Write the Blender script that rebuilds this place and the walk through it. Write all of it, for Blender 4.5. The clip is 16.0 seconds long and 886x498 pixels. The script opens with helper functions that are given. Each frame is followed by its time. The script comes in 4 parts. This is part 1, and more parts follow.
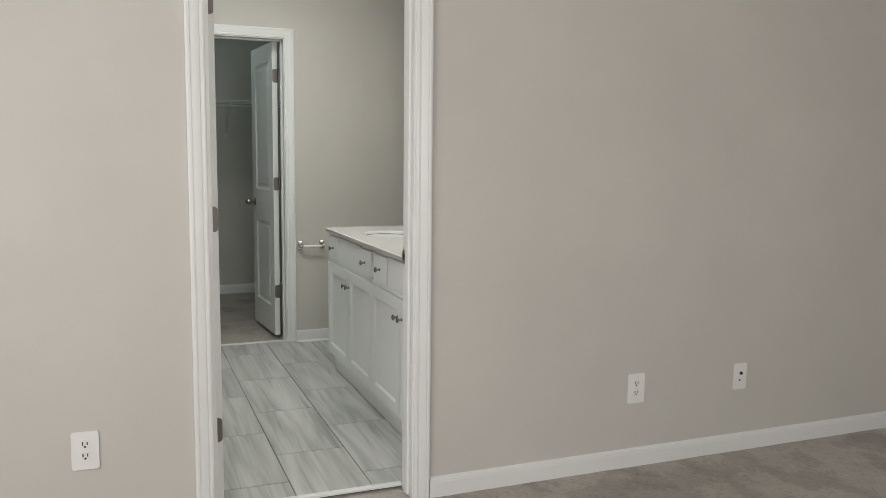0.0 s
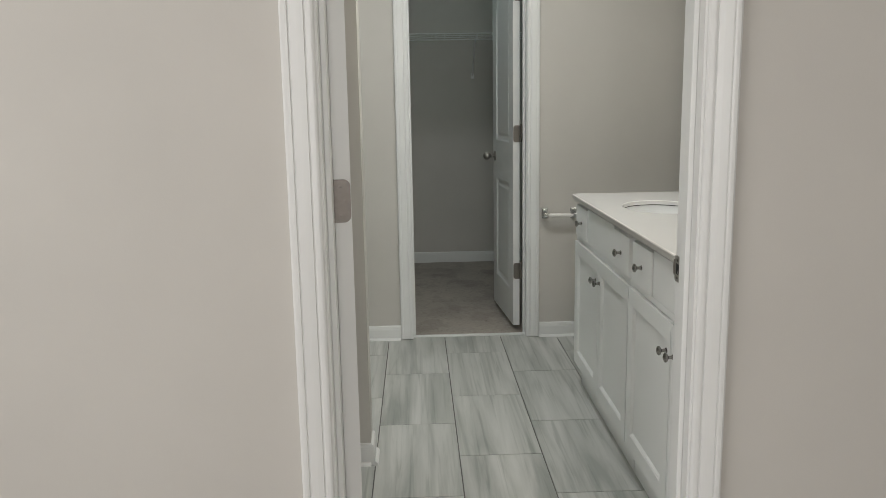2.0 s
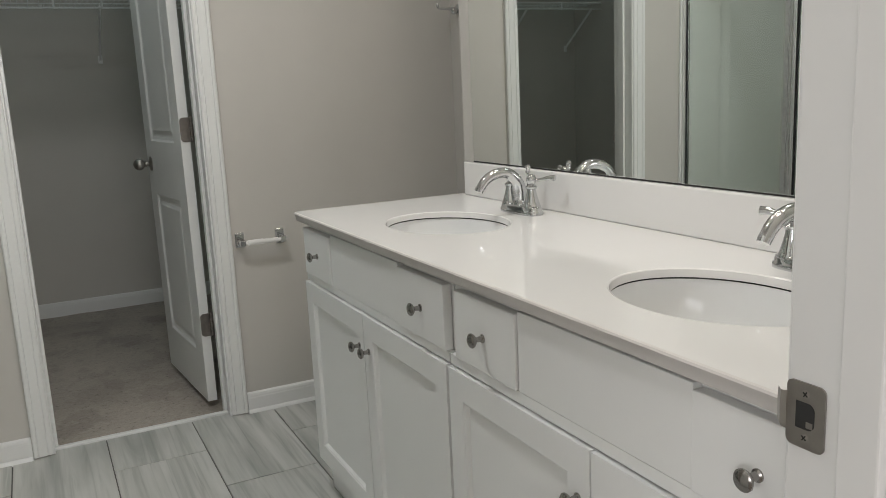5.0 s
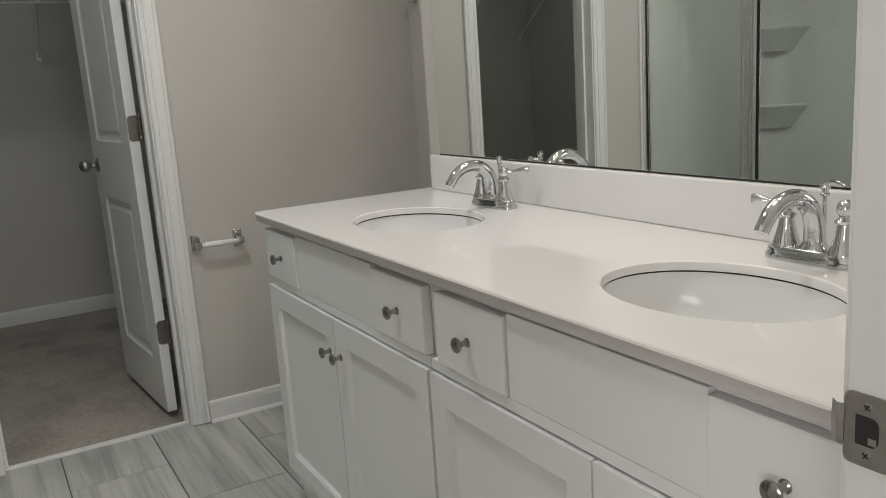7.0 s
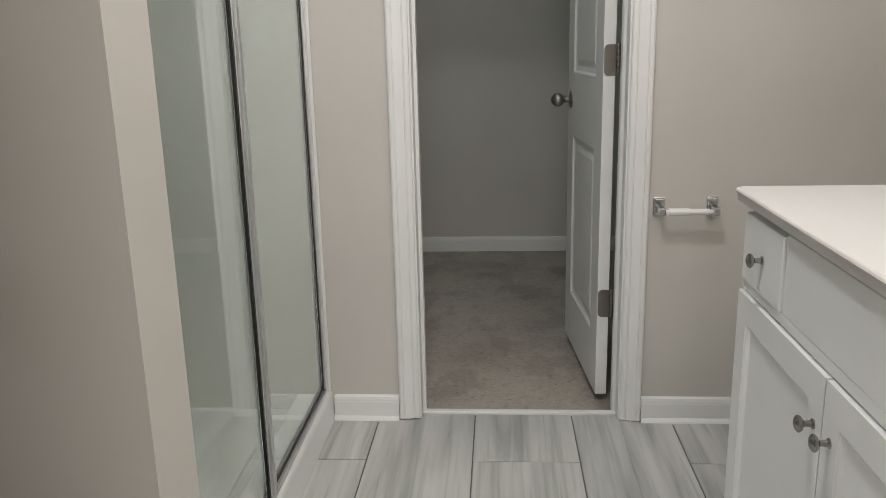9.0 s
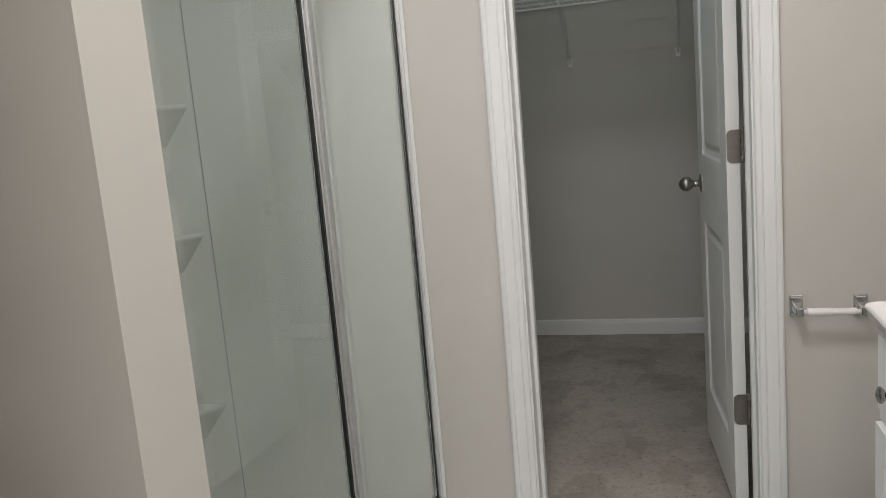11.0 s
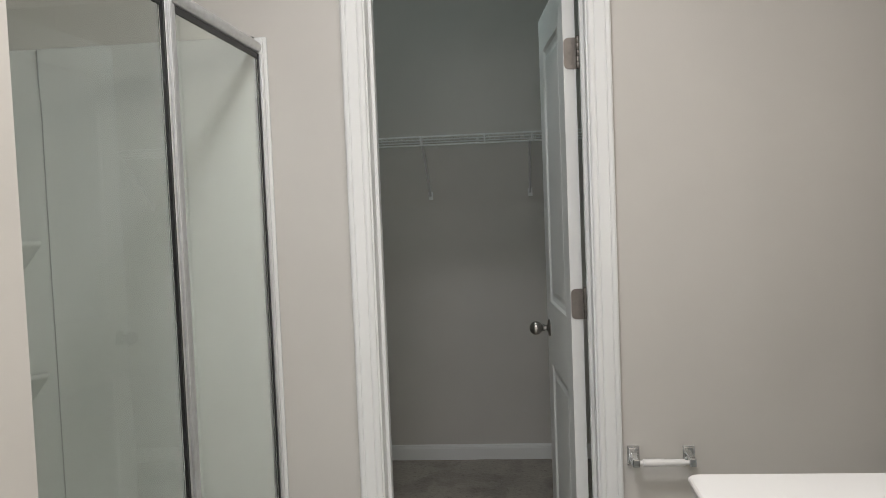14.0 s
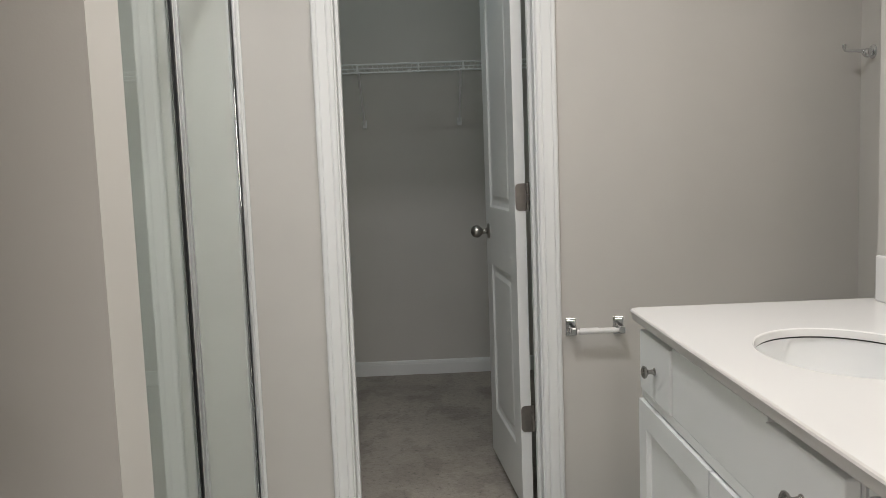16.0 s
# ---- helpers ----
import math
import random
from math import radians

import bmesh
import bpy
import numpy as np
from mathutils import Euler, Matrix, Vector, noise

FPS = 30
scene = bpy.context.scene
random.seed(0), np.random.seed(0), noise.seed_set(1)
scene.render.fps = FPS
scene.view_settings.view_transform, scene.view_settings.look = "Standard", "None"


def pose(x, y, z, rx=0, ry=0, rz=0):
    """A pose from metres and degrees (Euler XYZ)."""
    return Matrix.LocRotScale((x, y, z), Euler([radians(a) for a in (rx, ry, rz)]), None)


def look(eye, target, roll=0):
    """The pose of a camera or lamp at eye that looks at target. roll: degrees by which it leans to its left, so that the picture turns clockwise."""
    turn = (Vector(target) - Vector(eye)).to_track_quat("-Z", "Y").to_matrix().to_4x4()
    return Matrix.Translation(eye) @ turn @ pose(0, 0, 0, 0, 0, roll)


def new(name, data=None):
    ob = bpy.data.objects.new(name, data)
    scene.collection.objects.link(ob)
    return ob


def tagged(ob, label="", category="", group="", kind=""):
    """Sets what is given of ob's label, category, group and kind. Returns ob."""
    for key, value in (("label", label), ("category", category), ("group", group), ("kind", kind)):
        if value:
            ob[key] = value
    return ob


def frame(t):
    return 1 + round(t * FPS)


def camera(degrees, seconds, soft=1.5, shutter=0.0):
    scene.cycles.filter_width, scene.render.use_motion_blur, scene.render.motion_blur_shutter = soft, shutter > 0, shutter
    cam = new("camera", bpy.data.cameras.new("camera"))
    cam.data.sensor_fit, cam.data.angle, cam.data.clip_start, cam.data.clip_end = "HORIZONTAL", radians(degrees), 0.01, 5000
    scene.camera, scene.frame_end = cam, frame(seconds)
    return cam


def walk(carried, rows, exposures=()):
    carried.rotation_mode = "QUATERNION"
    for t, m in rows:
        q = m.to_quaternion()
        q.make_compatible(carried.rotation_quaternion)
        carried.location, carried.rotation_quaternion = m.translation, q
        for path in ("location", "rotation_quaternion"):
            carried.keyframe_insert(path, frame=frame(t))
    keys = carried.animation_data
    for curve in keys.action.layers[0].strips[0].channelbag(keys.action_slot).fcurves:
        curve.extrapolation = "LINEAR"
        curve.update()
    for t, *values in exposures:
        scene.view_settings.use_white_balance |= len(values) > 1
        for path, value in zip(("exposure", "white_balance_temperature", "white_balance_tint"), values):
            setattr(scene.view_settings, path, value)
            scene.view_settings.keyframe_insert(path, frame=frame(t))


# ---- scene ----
cam = camera(57.19, 16.0, soft=0.3)

PATH = [
    (0, (-1.013, -5.442, 1.297), (-0.283, -3.595, 1.063), 0.62),
    (0.5, (-0.926, -5.142, 1.304), (-0.270, -3.259, 1.153), 1.03),
    (1, (-0.774, -4.795, 1.268), (-0.348, -2.851, 1.075), -2.84),
    (1.5, (-0.658, -4.532, 1.272), (-0.557, -2.553, 1.000), -3.17),
    (2, (-0.568, -4.195, 1.261), (-0.508, -2.228, 0.900), -0.96),
    (2.5, (-0.472, -3.829, 1.223), (-0.388, -1.874, 0.809), -2.85),
    (3, (-0.411, -3.529, 1.226), (-0.387, -1.564, 0.854), -2.40),
    (3.5, (-0.432, -3.276, 1.217), (-0.314, -1.326, 0.789), -1.17),
    (4, (-0.431, -3.117, 1.189), (-0.110, -1.187, 0.776), -3.01),
    (4.5, (-0.447, -3.015, 1.171), (0.088, -1.131, 0.765), -2.75),
    (4.7, (-0.508, -2.993, 1.172), (0.225, -1.172, 0.790), -1.71),
    (6.8, (-0.622, -2.931, 1.173), (0.483, -1.318, 0.749), -4.07),
    (7, (-0.548, -2.877, 1.170), (0.423, -1.176, 0.765), -3.86),
    (7.5, (-0.430, -2.821, 1.177), (0.026, -0.919, 0.760), -1.42),
    (8, (-0.388, -2.634, 1.179), (-0.141, -0.689, 0.783), -2.66),
    (8.5, (-0.382, -2.422, 1.186), (-0.244, -0.455, 0.854), -1.34),
    (9, (-0.360, -2.316, 1.140), (-0.498, -0.383, 0.646), -1.32),
    (9.5, (-0.332, -2.296, 1.160), (-0.609, -0.369, 0.703), -2.41),
    (9.7, (-0.289, -2.234, 1.154), (-0.649, -0.312, 0.734), -2.63),
    (11.8, (-0.174, -2.187, 1.301), (-0.717, -0.281, 1.036), -4.85),
    (12, (-0.158, -2.191, 1.313), (-0.680, -0.274, 1.082), -4.75),
    (12.5, (-0.181, -2.174, 1.307), (-0.699, -0.248, 1.157), -0.60),
    (13, (-0.143, -2.172, 1.329), (-0.571, -0.223, 1.192), -3.20),
    (13.5, (-0.162, -2.197, 1.370), (-0.510, -0.230, 1.269), -3.25),
    (14, (-0.199, -2.252, 1.376), (-0.386, -0.263, 1.272), -2.23),
    (14.5, (-0.215, -2.234, 1.335), (-0.260, -0.237, 1.248), -2.31),
    (15, (-0.290, -2.293, 1.268), (-0.236, -0.299, 1.118), -3.73),
    (15.5, (-0.352, -2.378, 1.237), (-0.230, -0.391, 1.043), -1.81),
    (16, (-0.356, -2.512, 1.184), (-0.310, -0.523, 0.984), -2.09),
]
walk(cam, [(t, look(eye, target, roll)) for t, eye, target, roll in PATH],
     [(0, -0.05, 6440, 10), (1.0, -0.1, 6440, 10.5), (1.5, -0.19, 6450, 10.5), (2.5, -0.18, 6450, 11), (3.5, -0.15, 6470, 11), (4.7, -0.15, 6480, 13), (7, -0.26, 6560, 15),
      (8, -0.08, 6580, 16), (9, 0.12, 6580, 16.5), (12, 0.13, 6460, 17), (16, 0.13, 6500, 16)])

# ---- light ----
world = bpy.data.worlds.new("sky")
scene.world = world
world.use_nodes = True
sky = world.node_tree.nodes.new("ShaderNodeTexSky")
sky.sky_type, sky.sun_disc, sky.sun_elevation, sky.sun_rotation = "NISHITA", False, radians(40), radians(250)
world.node_tree.links.new(sky.outputs[0], world.node_tree.nodes["Background"].inputs[0])
world.node_tree.nodes["Background"].inputs[1].default_value = 0.1


def area(name, m, sx, sy, watts, colour, shape="RECTANGLE"):
    lamp = bpy.data.lights.new(name, "AREA")
    lamp.shape, lamp.size, lamp.size_y, lamp.energy, lamp.color = shape, sx, sy, watts, colour
    ob = new(name, lamp)
    ob.matrix_world = m
    return ob


# two area lamps added as daylight, placed at assumed windows out of view
WINDOW = (-5.9, -3.5, 0.75, 2.25)
area("window_daylight", look((-2.97, -4.7, 1.5), (0.0, -4.7, 1.45)), 2.3, 1.4, 48, (1.0, 0.982, 0.965))
area("window_daylight", look((-0.1, -7.47, 1.5), (-0.1, 0.0, 1.4)), 1.9, 1.4, 58, (1.015, 0.993, 0.955))
area("ceiling_lamp_light", look((-0.42, -1.2, 2.6), (-0.42, -1.2, 0)), 0.3, 0.3, 16.0, (0.965, 1.0, 0.985), "DISK")
for vy, watts, aim in ((-1.21, 1.3, (-0.1, -1.21, 0.3)), (-2.1, 3.6, (-0.9, -1.9, 0.9))):
    area("vanity_lamp_light", look((0.46, vy, 2.15), aim), 0.14, 0.14, watts, (0.95, 0.885, 0.735), "DISK")
bulb = bpy.data.lights.new("closet_lamp_light", "POINT")
bulb.energy, bulb.color, bulb.shadow_soft_size = 4.8, (0.74, 0.95, 0.94), 0.022
new("closet_lamp_light", bulb).location = (-0.55, 0.7, 2.56)


# ---- materials ----
def material(name, colour, rough=0.5, metal=0.0, coat=0.0):
    mat = bpy.data.materials.new(name)
    mat.use_nodes = True
    b = mat.node_tree.nodes["Principled BSDF"]
    b.inputs["Base Color"].default_value = (*colour, 1)
    b.inputs["Roughness"].default_value = rough
    b.inputs["Metallic"].default_value = metal
    b.inputs["Coat Weight"].default_value = coat
    return mat, mat.node_tree, b


def coords(nt, scale=(1, 1, 1)):
    g = nt.nodes.new("ShaderNodeNewGeometry")
    m = nt.nodes.new("ShaderNodeMapping")
    m.inputs["Scale"].default_value = scale
    nt.links.new(g.outputs["Position"], m.inputs["Vector"])
    return m.outputs[0]


def noise_tex(nt, vec, scale, detail=4, rough=0.55):
    n = nt.nodes.new("ShaderNodeTexNoise")
    n.inputs["Scale"].default_value, n.inputs["Detail"].default_value, n.inputs["Roughness"].default_value = scale, detail, rough
    nt.links.new(vec, n.inputs["Vector"])
    return n.outputs["Fac"]


def ramp(nt, fac, stops):
    r = nt.nodes.new("ShaderNodeValToRGB")
    els = r.color_ramp.elements
    while len(els) < len(stops):
        els.new(0.5)
    for e, (p, c) in zip(els, stops):
        e.position, e.color = p, (*c, 1)
    nt.links.new(fac, r.inputs[0])
    return r.outputs[0]


def mixed(nt, a, b, fac, mode="MIX"):
    m = nt.nodes.new("ShaderNodeMix")
    m.data_type, m.blend_type = "RGBA", mode
    if isinstance(fac, float):
        m.inputs[0].default_value = fac
    else:
        nt.links.new(fac, m.inputs[0])
    nt.links.new(a, m.inputs[6])
    nt.links.new(b, m.inputs[7])
    return m.outputs[2]


def bump(nt, b, height, strength, dist):
    n = nt.nodes.new("ShaderNodeBump")
    n.inputs["Strength"].default_value, n.inputs["Distance"].default_value = strength, dist
    nt.links.new(height, n.inputs["Height"])
    nt.links.new(n.outputs[0], b.inputs["Normal"])


def painted(name, colour, rough, grain=220, depth=0.0006, blotch=0.04, strength=0.35):
    """Rolled or brushed paint: a fine orange-peel relief and faint uneven patches."""
    mat, nt, b = material(name, colour, rough)
    v = coords(nt)
    lo = tuple(c * (1 - blotch) for c in colour)
    hi = tuple(min(1, c * (1 + blotch)) for c in colour)
    nt.links.new(ramp(nt, noise_tex(nt, v, 1.7, 5), [(0.3, lo), (0.7, hi)]), b.inputs["Base Color"])
    bump(nt, b, noise_tex(nt, v, grain, 3), strength, depth)
    rr = nt.nodes.new("ShaderNodeMapRange")
    rr.inputs["To Min"].default_value, rr.inputs["To Max"].default_value = rough - 0.06, rough + 0.08
    nt.links.new(noise_tex(nt, v, 6, 3), rr.inputs["Value"])
    nt.links.new(rr.outputs[0], b.inputs["Roughness"])
    return mat


WALL = painted("greige_wall_paint", (0.566, 0.5445, 0.506), 0.62, 260, 0.00035)
CEIL = painted("white_ceiling_paint", (0.78, 0.77, 0.75), 0.8, 120, 0.001)
TRIM = painted("white_trim_paint", (0.76, 0.765, 0.75), 0.34, 90, 0.0004, 0.025, 0.2)
CAB = painted("white_cabinet_lacquer", (0.83, 0.835, 0.82), 0.36, 140, 0.0003, 0.02, 0.15)
PLASTIC = painted("white_plastic", (0.8, 0.79, 0.77), 0.35, 300, 0.0002, 0.01, 0.1)
COUNTER = painted("white_cultured_marble", (0.80, 0.79, 0.775), 0.055, 40, 0.0002, 0.02, 0.012)
# greyer, rougher copy of the counter: the edge's weaker light put into its colour
EDGE_SHADE = painted("shaded_counter_edge", (0.62, 0.595, 0.57), 0.45, 60, 0.0003, 0.04, 0.1)
PORCELAIN = painted("white_porcelain", (0.81, 0.815, 0.81), 0.05, 30, 0.0002, 0.01, 0.015)
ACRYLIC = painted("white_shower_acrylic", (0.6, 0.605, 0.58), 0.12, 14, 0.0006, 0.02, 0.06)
GELCOAT = painted("glossy_white_gelcoat", (0.74, 0.75, 0.735), 0.22, 40, 0.0003, 0.02, 0.05)
CHROME = material("chrome", (0.66, 0.67, 0.68), 0.06, 1.0)[0]
DARK = material("dark_slot", (0.02, 0.02, 0.02), 0.6)[0]
RUBBER = material("black_rubber_seal", (0.012, 0.012, 0.012), 0.5)[0]
# grey grout, darkened to carry the shadow along uneven tile edges
GROUT = painted("grey_grout_shaded", (0.16, 0.157, 0.147), 0.9, 300, 0.0008, 0.1)
CAULK = painted("grey_caulk", (0.34, 0.34, 0.325), 0.6, 200, 0.0003, 0.05)
VINYL = painted("white_wire_coating", (0.82, 0.83, 0.82), 0.35, 200, 0.0001, 0.01, 0.05)


def brushed(name, colour, rough):
    mat, nt, b = material(name, colour, rough, 1.0)
    v = coords(nt, (30, 30, 500))
    bump(nt, b, noise_tex(nt, v, 1.0, 3), 0.15, 0.0002)
    nt.links.new(ramp(nt, noise_tex(nt, coords(nt), 60, 3), [(0.3, tuple(c * 0.88 for c in colour)), (0.7, colour)]), b.inputs["Base Color"])
    return mat


NICKEL = brushed("brushed_nickel", (0.42, 0.395, 0.37), 0.28)
PULL = brushed("polished_nickel_knob", (0.36, 0.345, 0.33), 0.2)
HINGE = brushed("satin_nickel_hinge", (0.245, 0.222, 0.203), 0.45)
ALU = brushed("bright_aluminium", (0.74, 0.745, 0.75), 0.5)


def mirror_mat():
    return material("silvered_mirror", (0.84, 0.87, 0.85), 0.005, 1.0)[0]


def glass_mat():
    mat, nt, b = material("shower_glass", (0.81, 0.86, 0.825), 0.0)
    b.inputs["Transmission Weight"].default_value = 1.0
    b.inputs["IOR"].default_value = 1.4
    return mat


MIRROR, GLASS = mirror_mat(), glass_mat()


def tile_mat():
    mat, nt, b = material("striated_porcelain_tile", (0.5, 0.5, 0.47), 0.32)
    oi = nt.nodes.new("ShaderNodeObjectInfo")
    tc = nt.nodes.new("ShaderNodeTexCoord")
    shift = nt.nodes.new("ShaderNodeVectorMath")
    shift.operation = "MULTIPLY_ADD"
    shift.inputs[1].default_value = (1, 1, 1)
    comb = nt.nodes.new("ShaderNodeCombineXYZ")
    mul = nt.nodes.new("ShaderNodeMath")
    mul.operation = "MULTIPLY"
    mul.inputs[1].default_value = 37.0
    nt.links.new(oi.outputs["Random"], mul.inputs[0])
    nt.links.new(mul.outputs[0], comb.inputs[0])
    nt.links.new(mul.outputs[0], comb.inputs[1])
    nt.links.new(tc.outputs["Object"], shift.inputs[0])
    nt.links.new(comb.outputs[0], shift.inputs[2])

    def streaks(sx, sy, scale, detail):
        mp = nt.nodes.new("ShaderNodeMapping")
        mp.inputs["Scale"].default_value = (sx, sy, 1)
        nt.links.new(shift.outputs[0], mp.inputs["Vector"])
        n = nt.nodes.new("ShaderNodeTexNoise")
        n.inputs["Scale"].default_value, n.inputs["Detail"].default_value = scale, detail
        n.inputs["Distortion"].default_value = 0.9
        nt.links.new(mp.outputs[0], n.inputs["Vector"])
        return n.outputs["Fac"]

    wide = ramp(nt, streaks(11, 0.9, 1.0, 4), [(0.33, (0.36, 0.372, 0.352)), (0.47, (0.50, 0.505, 0.48)), (0.56, (0.565, 0.566, 0.54)), (0.68, (0.63, 0.625, 0.6))])
    fine = ramp(nt, streaks(46, 1.5, 1.0, 5), [(0.32, (0.72, 0.735, 0.725)), (0.46, (0.93, 0.935, 0.93)), (0.6, (1.0, 1.0, 1.0))])
    nt.links.new(mixed(nt, wide, fine, 1.0, "MULTIPLY"), b.inputs["Base Color"])
    bump(nt, b, streaks(60, 6, 1.0, 4), 0.08, 0.0006)
    return mat


TILE = tile_mat()


def carpet_mat(name, colour):
    mat, nt, b = material(name, colour, 0.95)
    b.inputs["Sheen Weight"].default_value = 0.25
    v = coords(nt)
    big = noise_tex(nt, v, 2.6, 4)
    tuft = noise_tex(nt, v, 62, 3, 0.7)
    fleck = noise_tex(nt, v, 210, 2, 0.7)
    swath = noise_tex(nt, coords(nt, (1.5, 1.0, 1)), 3.4, 5)
    c1 = ramp(nt, tuft, [(0.30, tuple(c * 0.5 for c in colour)), (0.39, tuple(c * 0.9 for c in colour)), (0.7, tuple(min(1, c * 1.1) for c in colour))])
    c2 = ramp(nt, big, [(0.40, (0.80, 0.785, 0.77)), (0.46, (0.93, 0.92, 0.915)), (0.6, (1.04, 1.035, 1.03))])
    c3 = ramp(nt, fleck, [(0.3, (0.8, 0.79, 0.78)), (0.55, (1.0, 1.0, 1.0))])
    c4 = ramp(nt, swath, [(0.43, (0.84, 0.83, 0.82)), (0.475, (1.02, 1.02, 1.02))])
    pile = mixed(nt, mixed(nt, c1, c2, 1.0, "MULTIPLY"), c4, 1.0, "MULTIPLY")
    nt.links.new(mixed(nt, pile, c3, 0.7, "MULTIPLY"), b.inputs["Base Color"])
    bump(nt, b, tuft, 0.4, 0.006)
    return mat


CARPET = carpet_mat("beige_cut_pile_carpet", (0.378, 0.337, 0.292))


def glow(name, colour, strength):
    mat, nt, b = material(name, colour, 0.4)
    b.inputs["Emission Color"].default_value = (*colour, 1)
    b.inputs["Emission Strength"].default_value = strength
    return mat


DOME = glow("lit_opal_glass", (1.0, 0.97, 0.9), 1.2)
SHADE = glow("bright_opal_shade", (1.0, 0.95, 0.85), 6.0)


# ---- building blocks ----
def mesh_of(name, bm, mats):
    bmesh.ops.recalc_face_normals(bm, faces=bm.faces)
    me = bpy.data.meshes.new(name)
    bm.to_mesh(me)
    bm.free()
    for m in (mats if isinstance(mats, (list, tuple)) else [mats]):
        me.materials.append(m)
    return me


def smooth(me, angle=40):
    for p in me.polygons:
        p.use_smooth = True
    me.set_sharp_from_angle(angle=radians(angle))


def part(name, bm, mat, parent=None, label="", soft=False):
    me = mesh_of(name, bm, mat)
    if soft:
        smooth(me)
    ob = new(name, me)
    if parent is not None:
        ob.parent = parent
    if label:
        ob["label"] = label
    return ob


def thing(name, label, category, group="", kind="", at=None):
    ob = new(name)
    ob.empty_display_size = 0.1
    if at is not None:
        ob.matrix_world = at
    return tagged(ob, label, category, group, kind)


def box(bm, x0, x1, y0, y1, z0, z1, r=0.0, seg=2):
    made = bmesh.ops.create_cube(bm, size=1.0)
    vs = made["verts"]
    for v in vs:
        v.co = Vector(((x0 + x1) / 2 + v.co.x * (x1 - x0), (y0 + y1) / 2 + v.co.y * (y1 - y0), (z0 + z1) / 2 + v.co.z * (z1 - z0)))
    if r > 0:
        es = list({e for v in vs for e in v.link_edges})
        bmesh.ops.bevel(bm, geom=es, offset=r, segments=seg, affect="EDGES", profile=0.5)
    return bm


def boxes(*specs, r=0.0):
    bm = bmesh.new()
    for s in specs:
        box(bm, *s, r=r)
    return bm


def lathe(bm, profile, origin=(0, 0, 0), axis="z", n=28):
    """Turns (radius, height) pairs about an axis through origin."""
    rings = []
    for r, h in profile:
        ring = []
        for i in range(n):
            a = 2 * math.pi * i / n
            c, s = r * math.cos(a), r * math.sin(a)
            p = {"z": (c, s, h), "x": (h, c, s), "-x": (-h, c, s), "y": (c, h, s), "-y": (c, -h, s)}[axis]
            ring.append(bm.verts.new(Vector(origin) + Vector(p)))
        rings.append(ring)
    for a, b in zip(rings, rings[1:]):
        for i in range(n):
            bm.faces.new((a[i], a[(i + 1) % n], b[(i + 1) % n], b[i]))
    if profile[0][0] > 1e-5:
        bm.faces.new(rings[0])
    if profile[-1][0] > 1e-5:
        bm.faces.new(rings[-1])
    bmesh.ops.remove_doubles(bm, verts=[v for r in (rings[0], rings[-1]) for v in r], dist=1e-5)
    return bm


def tube(bm, pts, radii, n=16, flat=1.0):
    """A round bar along points; radii one or one per point."""
    pts = [Vector(p) for p in pts]
    radii = radii if isinstance(radii, (list, tuple)) else [radii] * len(pts)
    side = None
    rings = []
    for i, p in enumerate(pts):
        d = (pts[min(i + 1, len(pts) - 1)] - pts[max(i - 1, 0)]).normalized()
        if side is None:
            side = d.orthogonal().normalized()
        side = (side - d * side.dot(d)).normalized()
        up = d.cross(side)
        rings.append([bm.verts.new(p + (side * math.cos(2 * math.pi * k / n) + up * math.sin(2 * math.pi * k / n) * flat) * radii[i]) for k in range(n)])
    for a, b in zip(rings, rings[1:]):
        for k in range(n):
            bm.faces.new((a[k], a[(k + 1) % n], b[(k + 1) % n], b[k]))
    bm.faces.new(rings[0])
    bm.faces.new(rings[-1])
    return bm


def curve_pts(pts, steps=8):
    """A smooth line through points (Catmull-Rom)."""
    P = [Vector(p) for p in pts]
    P = [P[0] * 2 - P[1]] + P + [P[-1] * 2 - P[-2]]
    out = []
    for i in range(1, len(P) - 2):
        for k in range(steps):
            t = k / steps
            a, b, c, d = P[i - 1:i + 3]
            out.append(0.5 * ((2 * b) + (c - a) * t + (2 * a - 5 * b + 4 * c - d) * t * t + (3 * b - a - 3 * c + d) * t ** 3))
    out.append(P[-2])
    return out


def moulding(bm, profile, p0, p1, u, v, mitre0=0.0, mitre1=0.0):
    """Runs a profile of (u, v) points from p0 to p1; a mitre pushes each end along the run by u times its factor."""
    p0, p1, u, v = Vector(p0), Vector(p1), Vector(u), Vector(v)
    d = (p1 - p0).normalized()
    a = [bm.verts.new(p0 + u * s + v * h + d * (s * mitre0)) for s, h in profile]
    b = [bm.verts.new(p1 + u * s + v * h + d * (s * mitre1)) for s, h in profile]
    n = len(profile)
    for i in range(n):
        bm.faces.new((a[i], a[(i + 1) % n], b[(i + 1) % n], b[i]))
    bm.faces.new(a)
    bm.faces.new(b)
    return bm


CASING = [(0, 0), (0, 0.007), (0.002, 0.0096), (0.006, 0.0112), (0.012, 0.0118), (0.0155, 0.0112), (0.0165, 0.0092), (0.0178, 0.0092), (0.0188, 0.0122), (0.030, 0.0142),
          (0.0445, 0.0158), (0.0455, 0.0138), (0.0468, 0.0138), (0.048, 0.0166), (0.052, 0.0172), (0.058, 0.0168), (0.062, 0.0138), (0.062, 0)]
BASE = [(0, 0), (0.0, 0.012), (0.061, 0.012), (0.065, 0.0108), (0.07, 0.0108), (0.074, 0.0095), (0.078, 0.0085), (0.081, 0.004), (0.083, 0)]
